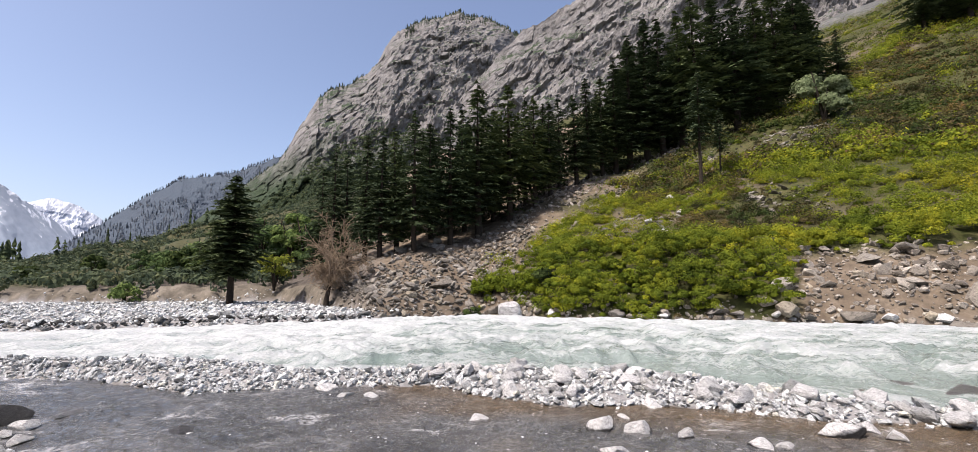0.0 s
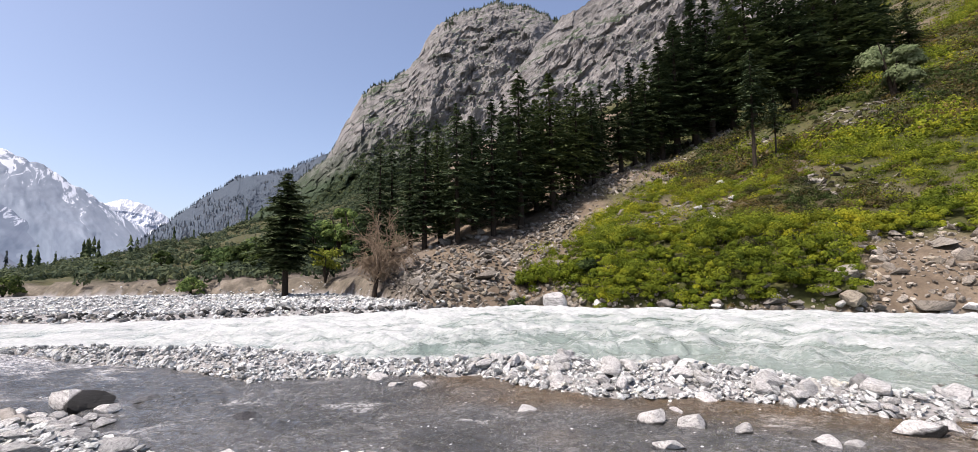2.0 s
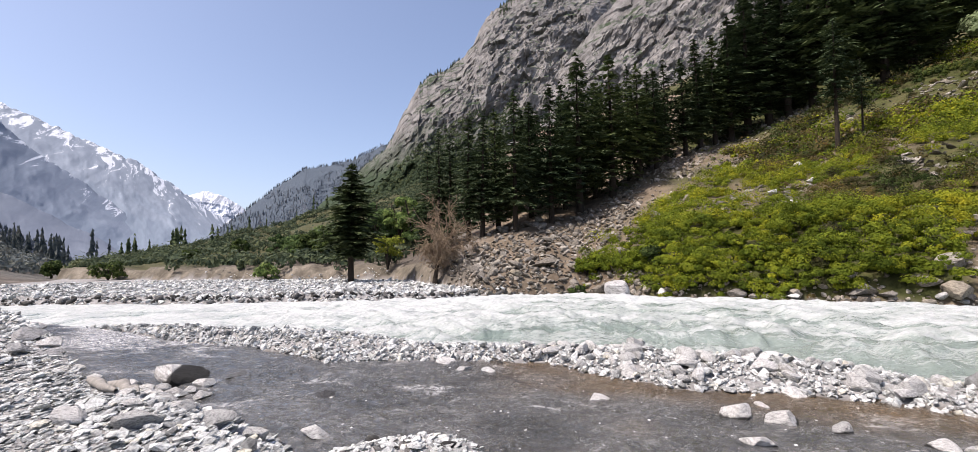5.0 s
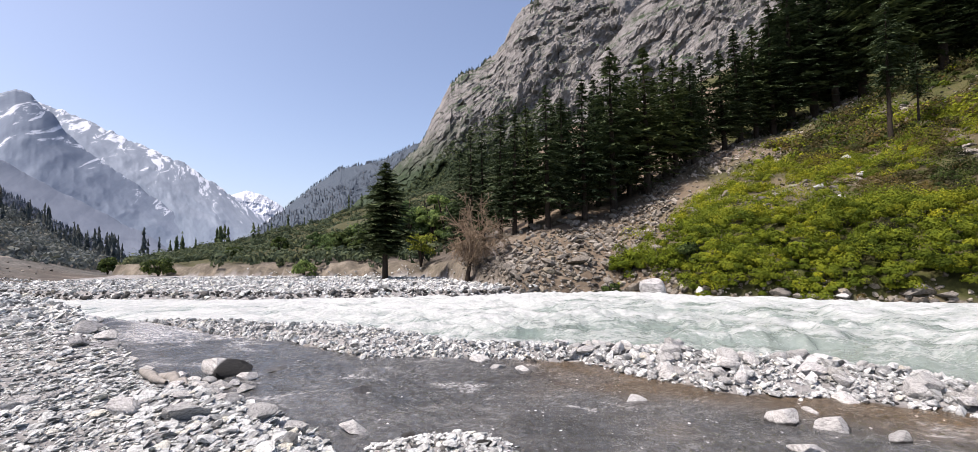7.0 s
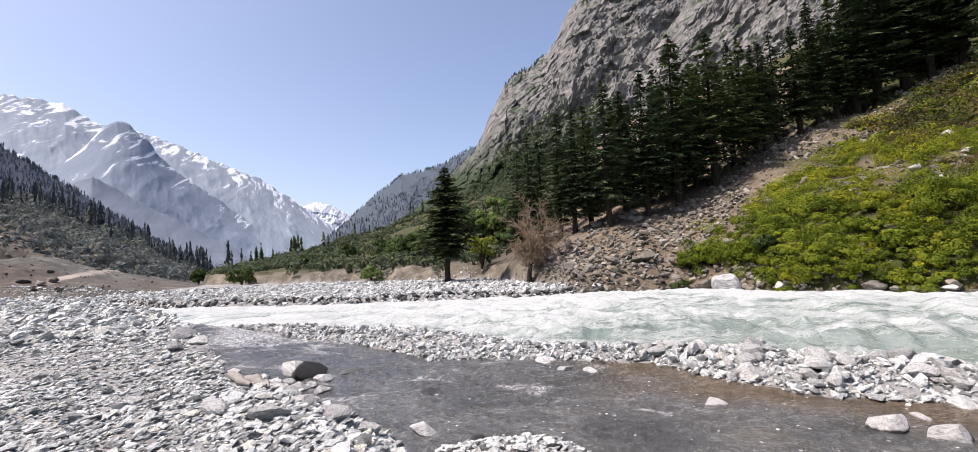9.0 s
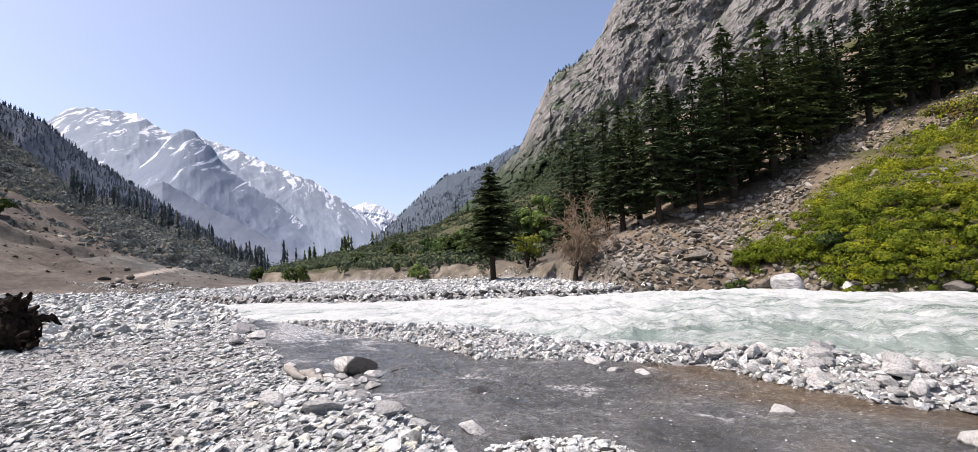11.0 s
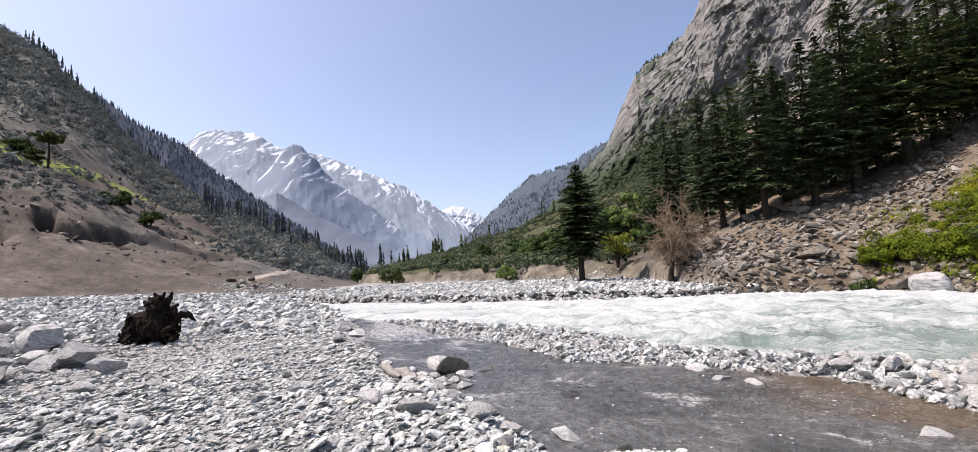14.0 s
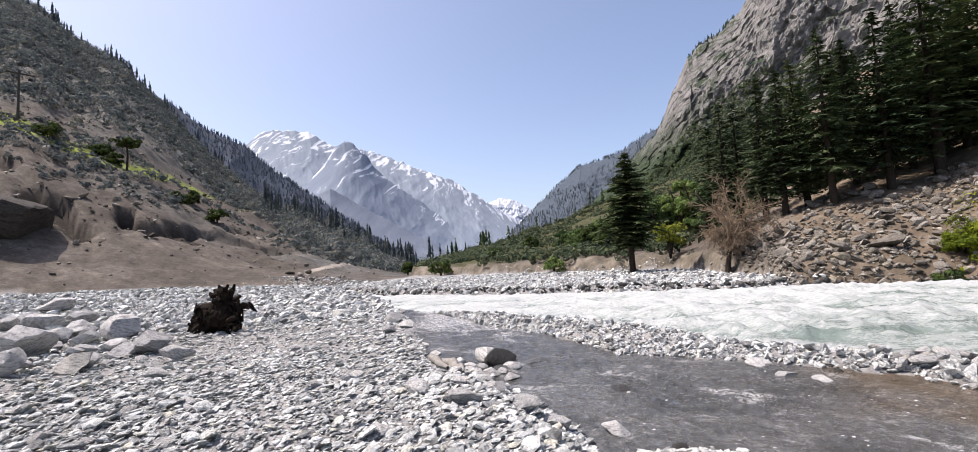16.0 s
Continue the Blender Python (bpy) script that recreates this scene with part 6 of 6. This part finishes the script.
def far_woods():
    r = np.random.default_rng(91)
    # shrubs and small trees of the valley hill
    x, y, az, d = polar_points(6000, -7, 33, 60, 245, r, 1.1)
    rise = d - np.interp(az, *HILL_FOOT)
    keep = (rise > 1.2) & (r.uniform(0, 1, len(x)) < (0.35 + 0.65 * smooth(3, 8, rise)) * smooth(-0.3, 0.25, fbm(x * 0.03, y * 0.03, octaves=3, seed=97) + 0.2))
    x, y, d = x[keep], y[keep], d[keep]
    c = np.stack([x, y, ground_z(x, y) + 0.4], -1)
    v, f = leaf_cloud(c, np.clip(r.lognormal(0.1, 0.45, len(c)), 0.4, 3.2), 34, 0.33, r, 0.95)
    tagged(new("hill_bushes", mesh_of("hill_bushes", v, f, M_FARTREE)), "green bushes scattered over the valley hill", "bushes", kind="stuff")
    # stones and tufts on the earth slope
    x, y, az, d = polar_points(8000, -50, -12, 66, 200, r, 0.9)
    keep = (d > np.interp(az, *LEFT_FOOT)) & (r.uniform(0, 1, len(x)) < 0.25 + 0.75 * smooth(-0.1, 0.4, fbm(x * 0.06, y * 0.06, octaves=3, seed=109)))
    ob = new("slope_stones", strew("slope_stones", x[keep], y[keep], np.clip(r.lognormal(-1.15, 0.6, keep.sum()), 0.1, 1.8), ROCKS0, M_SCREE, 0.8, 0.3, 0.25, 15))
    tagged(ob, "brown stones scattered on the bare earth slope", "stones", kind="stuff")
    x, y, az, d = polar_points(1500, -50, -12, 75, 130, r, 0.6)
    keep = r.uniform(0, 1, len(x)) < smooth(0.0, 0.4, fbm(x * 0.05, y * 0.05, octaves=3, seed=113) + 0.3 * smooth(105, 128, d))
    c = np.stack([x[keep], y[keep], ground_z(x[keep], y[keep])], -1)
    v, f = leaf_cloud(c, r.uniform(0.3, 0.9, len(c)), 24, 0.28, r, 0.8)
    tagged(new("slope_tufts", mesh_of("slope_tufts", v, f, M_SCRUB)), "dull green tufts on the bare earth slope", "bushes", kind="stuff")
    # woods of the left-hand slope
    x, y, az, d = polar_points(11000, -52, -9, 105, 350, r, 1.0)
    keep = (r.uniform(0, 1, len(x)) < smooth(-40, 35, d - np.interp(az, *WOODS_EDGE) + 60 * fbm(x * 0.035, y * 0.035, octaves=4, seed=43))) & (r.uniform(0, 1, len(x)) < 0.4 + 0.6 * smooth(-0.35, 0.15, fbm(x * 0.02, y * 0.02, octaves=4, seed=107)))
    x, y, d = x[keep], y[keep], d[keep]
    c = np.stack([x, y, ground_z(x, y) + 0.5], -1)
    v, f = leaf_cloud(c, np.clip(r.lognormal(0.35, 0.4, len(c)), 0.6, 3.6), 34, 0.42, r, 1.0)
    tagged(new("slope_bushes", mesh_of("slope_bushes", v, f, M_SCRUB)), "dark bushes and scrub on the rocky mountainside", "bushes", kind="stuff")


far_woods()


def talus_bushes():
    """Scrub on the green fan of rubble below the cliff."""
    r = np.random.default_rng(141)
    g = CLIFF_TOP[2]
    az = np.degrees(np.arctan2(g[..., 0], g[..., 1]))
    lip = np.interp(az, [14, 19, 22, 25, 29, 33, 40], [30, 55, 75, 100, 125, 135, 135])
    p = g[(az > 15) & (az < 40) & (g[..., 2] < lip) & (g[..., 2] > 5)]
    p = p[r.integers(0, len(p), 4200)] + r.normal(0, 0.6, (4200, 3)) * np.array([1, 1, 0.2])
    v, f = leaf_cloud(p, np.clip(r.lognormal(0.45, 0.4, len(p)), 0.8, 3.6), 26, 0.6, r, 0.9)
    tagged(new("talus_bushes", mesh_of("talus_bushes", v, f, M_TALUS)), "green scrub on the rubble fan below the cliff", "bushes", kind="stuff")


talus_bushes()


def small_conifers(name, label, x, y, z, h, seed, mat=None, tiers=7, slim=1.0):
    """Distant firs in one mesh: a thin trunk and ragged, uneven tiers that thin out towards the tip."""
    r = np.random.default_rng(seed)
    n, k, V, F, base = len(x), 7, [], [], 0
    bare = r.uniform(0.05, 0.3, n)
    lean = r.normal(0, 0.012, (n, 2)) * h[:, None]
    for t in range(tiers):
        q = t / tiers
        lo = bare + (1 - bare) * (q + r.normal(0, 0.03, n))
        hi = np.clip(lo + (1 - bare) * r.uniform(1.5, 2.4, n) / tiers, None, 1.0)
        rad = slim * 0.15 * h * (1 - q) ** 0.75 * r.uniform(0.55, 1.2, n) + 0.012 * h
        a = np.arange(k) * 2 * np.pi / k + r.uniform(0, 6.28, (n, 1)) + r.normal(0, 0.25, (n, k))
        rr = rad[:, None] * r.uniform(0.35, 1.3, (n, k))
        ring = np.stack([x[:, None] + lean[:, :1] * q + rr * np.cos(a), y[:, None] + lean[:, 1:] * q + rr * np.sin(a), z[:, None] + h[:, None] * (lo[:, None] + 0.03 * r.normal(size=(n, k)))], -1)
        tip = np.stack([x + lean[:, 0] * q, y + lean[:, 1] * q, z + h * hi], -1)[:, None]
        V.append(np.concatenate([ring, tip], 1).reshape(-1, 3))
        i = np.arange(n)[:, None, None] * (k + 1) + base
        F.append((i + np.stack([np.arange(k), (np.arange(k) + 1) % k, np.full(k, k)], -1)[None]).reshape(-1, 3))
        base += n * (k + 1)
    a = np.arange(4) * np.pi / 2
    rr = 0.016 * h[:, None]
    lo = np.stack([x[:, None] + rr * np.cos(a), y[:, None] + rr * np.sin(a), np.broadcast_to(z[:, None] - 1.0, (n, 4))], -1)
    hi = np.stack([x[:, None] + rr * np.cos(a), y[:, None] + rr * np.sin(a), np.broadcast_to((z + 0.4 * h)[:, None], (n, 4))], -1)
    V.append(np.concatenate([lo, hi], 1).reshape(-1, 3))
    i = np.arange(n)[:, None, None] * 8 + base
    q = np.array([[j, (j + 1) % 4, 4 + (j + 1) % 4] for j in range(4)] + [[j, 4 + (j + 1) % 4, 4 + j] for j in range(4)])[None]
    F.append((i + q).reshape(-1, 3))
    tagged(new(name, mesh_of(name, np.concatenate(V), np.concatenate(F), mat or M_FARFIR)), label, "trees", kind="stuff")


def far_conifers():
    r = np.random.default_rng(121)
    # down the foot of the left-hand mountainside and over the valley floor
    az = np.concatenate([r.uniform(-24, -7.5, 150), r.uniform(-7.5, -4, 4)])
    d = np.concatenate([r.uniform(205, 345, 150), r.uniform(215, 240, 4)])
    x, y = d * np.sin(np.radians(az)), d * np.cos(np.radians(az))
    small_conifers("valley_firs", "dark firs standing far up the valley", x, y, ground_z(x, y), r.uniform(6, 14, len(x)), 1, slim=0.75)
    # in loose groups along the brow of the valley hill
    az = np.concatenate([r.normal(-2.6, 0.7, 9), r.normal(1.2, 0.45, 7), r.normal(3.9, 0.3, 3), r.uniform(5, 16, 9)])
    d = np.concatenate([r.uniform(190, 235, 19), r.uniform(225, 248, 9)])
    x, y = d * np.sin(np.radians(az)), d * np.cos(np.radians(az))
    small_conifers("hill_firs", "dark firs in loose groups on the valley hill", x, y, ground_z(x, y), r.uniform(5, 9.5, len(x)), 3, M_NEEDLE, 9, 0.9)
    # along the left skyline
    az = np.concatenate([r.normal(-41.3, 0.9, 26), r.normal(-35.6, 1.2, 44), r.uniform(-33, -27, 30)])
    d = 350 - 30 * r.uniform(0, 1, len(az)) ** 2
    x, y = d * np.sin(np.radians(az)), d * np.cos(np.radians(az))
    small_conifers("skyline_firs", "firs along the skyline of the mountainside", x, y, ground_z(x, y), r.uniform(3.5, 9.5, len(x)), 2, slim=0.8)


far_conifers()


def crest_firs(name, label, crest, d1, az0, az1, n, h0, h1, seed, mat, band=0.0):
    """Trees on a mountain's crest, and down its brow as far as the band."""
    r = np.random.default_rng(seed)
    az = r.uniform(az0, az1, n)
    H = np.interp(az, crest[0], crest[1])
    back = band * r.uniform(0, 1, n) ** 1.5
    d = d1 - back
    small_conifers(name, label, d * np.sin(np.radians(az)), d * np.cos(np.radians(az)), H - 1.5 - 1.35 * back, r.uniform(h0, h1, n), seed, mat, 4)


crest_firs("cliff_top_firs", "small firs along the top of the cliff", CLIFF_TOP, 520, 36, 51, 620, 2.5, 7, 5, M_CLIFF_FIR, 14)
crest_firs("cliff_shoulder_firs", "small firs on the cliff's shoulder", CLIFF_TOP, 520, 25.9, 31, 200, 3, 7, 6, M_CLIFF_FIR, 8)
crest_firs("cliff_foot_firs", "small firs on the cliff's lower edge", CLIFF_TOP, 520, 17, 23, 150, 3, 6, 7, M_CLIFF_FIR, 6)
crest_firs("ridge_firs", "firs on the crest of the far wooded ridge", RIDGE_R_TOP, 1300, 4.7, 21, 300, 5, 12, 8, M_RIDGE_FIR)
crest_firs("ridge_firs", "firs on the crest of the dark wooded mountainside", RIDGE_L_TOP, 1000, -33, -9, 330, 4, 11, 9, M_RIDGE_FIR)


def mountainside_firs(name, label, grid, az0, az1, n, h0, h1, seed):
    """Firs all over a wooded mountainside."""
    r = np.random.default_rng(seed)
    az = np.degrees(np.arctan2(grid[..., 0], grid[..., 1]))
    rows = np.arange(grid.shape[0])[:, None] + 0 * az
    p = grid[(az > az0) & (az < az1) & (rows < 70) & (grid[..., 2] > 4)]
    thick = fbm(p[:, 0] * 0.012, p[:, 2] * 0.012, octaves=3, seed=seed)
    p = p[thick > -0.12]
    p = p[r.integers(0, len(p), n)] + r.normal(0, 2.0, (n, 3)) * np.array([1, 1, 0])
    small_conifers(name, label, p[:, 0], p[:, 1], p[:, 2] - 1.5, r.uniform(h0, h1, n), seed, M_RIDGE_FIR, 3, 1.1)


mountainside_firs("ridge_wood", "fir wood covering the dark mountainside, haze painted in", RIDGE_L_TOP[2], -34, -7, 2600, 5, 11, 12)
mountainside_firs("ridge_wood", "fir wood on the far ridge, haze painted in", RIDGE_R_TOP[2], 3, 22, 1800, 5, 11, 13)

# ---------------------------------------------------------------- small things


def root_stump():
    """Torn-out root plate of a fir, black and jagged."""
    r = np.random.default_rng(8)
    x, y = -7.2, 14.0
    ob = new("root_stump")
    ob.scale = (0.82, 0.8, 1.0)
    ob.location = (x, y, float(ground_z(x, y)[0]) - 0.08)
    pieces = []
    for k in range(150):
        a = r.uniform(0, 6.283)
        p = np.array([r.uniform(-0.78, 0.78), r.normal(0, 0.28), r.uniform(0.08, 0.85)])
        d = np.array([np.cos(a), np.sin(a) * 0.7, r.normal(0.05, 0.6)])
        L = r.uniform(0.15, 0.42)
        pts = [p]
        for _ in range(3):
            d = d + r.normal(0, 0.4, 3)
            d /= np.linalg.norm(d)
            q = pts[-1] + d * L / 3
            q[2] = max(q[2], 0.02)
            pts.append(q)
        w = r.uniform(0.035, 0.10)
        pieces.append(tube(pts, [w, w * 0.9, w * 0.6, w * 0.2], 5))
    for k in range(60):
        p = np.array([r.normal(0.15, 0.13), r.normal(0, 0.1), r.uniform(0.7, 1.2)])
        d = np.array([r.normal(0, 0.8), r.normal(0, 0.4), r.uniform(0.2, 1.0)])
        d *= r.uniform(0.12, 0.26) / np.linalg.norm(d)
        pieces.append(tube([p, p + d * 0.5 + r.normal(0, 0.04, 3), p + d + r.normal(0, 0.05, 3)], [0.09, 0.08, 0.04], 5))
    tagged(part("root_mass", mesh_of("root_mass", *gather(pieces), M_ROOTWOOD), ob), kind="stuff")
    trunk = tube([(0.1, 0, 0.3), (0.15, 0, 0.75), (0.1, 0.05, 1.0)], [0.4, 0.3, 0.12], 9)
    trunk[0][:] += r.normal(0, 0.03, trunk[0].shape)
    part("stub", mesh_of("stub", *trunk, M_ROOTWOOD), ob)
    v, f = ROCKS3[2]
    part("root_plate", mesh_of("root_plate", v * np.array([0.95, 0.55, 0.85]) + np.array([0, 0, 0.42]), f, M_ROOTWOOD), ob)
    tagged(ob, "blackened jagged root stump lying on the gravel", "tree stump")


root_stump()


def driftwood(x0, y0, x1, y1, thick, mat=None):
    ob = new("driftwood_log")
    z0, z1 = float(ground_z(x0, y0)[0]), float(ground_z(x1, y1)[0])
    r = np.random.default_rng(int(abs(x0 * 100)))
    pts = [np.array([x0 + (x1 - x0) * t, y0 + (y1 - y0) * t, z0 + (z1 - z0) * t + thick * 1.1]) + r.normal(0, thick * 0.25, 3) for t in np.linspace(0, 1, 6)]
    me = mesh_of("driftwood_log", *tube(pts, [thick * v for v in (0.6, 1, 1.05, 0.9, 0.75, 0.4)], 8), mat or M_DRIFT, True)
    part("log", me, ob)
    return tagged(ob, "bleached driftwood log among the cobbles", "driftwood")


driftwood(-0.75, 9.75, -0.35, 8.75, 0.09)
driftwood(-0.95, 9.2, -0.6, 8.3, 0.07)


def utility_pole():
    x, y = at_az(-43.5, 124)
    ob = new("utility_pole")
    ob.location = (x, y, float(ground_z(x, y)[0]) - 0.3)
    part("post", mesh_of("post", *tube([(0, 0, 0), (0.05, 0, 5), (0.08, 0, 10)], [0.24, 0.2, 0.16], 8), M_POLE, True), ob)
    part("crossarm", mesh_of("crossarm", *tube([(-1.2, -1.2, 9.4), (1.6, 1.6, 9.3)], [0.18, 0.14], 6), M_POLE, True), ob)
    tagged(ob, "weathered wooden utility pole on the grassy ledge", "pole")


utility_pole()


def hollow_stand_in():
    """Dark knob of earth and rock added in place of a shaded hollow in the bare slope."""
    # near-black colour stands for the hollow's shade
    m = stone_material("hollow_shade_rock", (0.03, 0.028, 0.026), (0.045, 0.042, 0.038), (0.06, 0.055, 0.05), island=False)
    x, y = at_az(-43.9, 79)
    boulder(x, y, 9.0, m, "dark knob of rock and earth standing in for a shaded hollow", "", 0.42, 0.95, 0.4, 5, name="rock_outcrop")


hollow_stand_in()
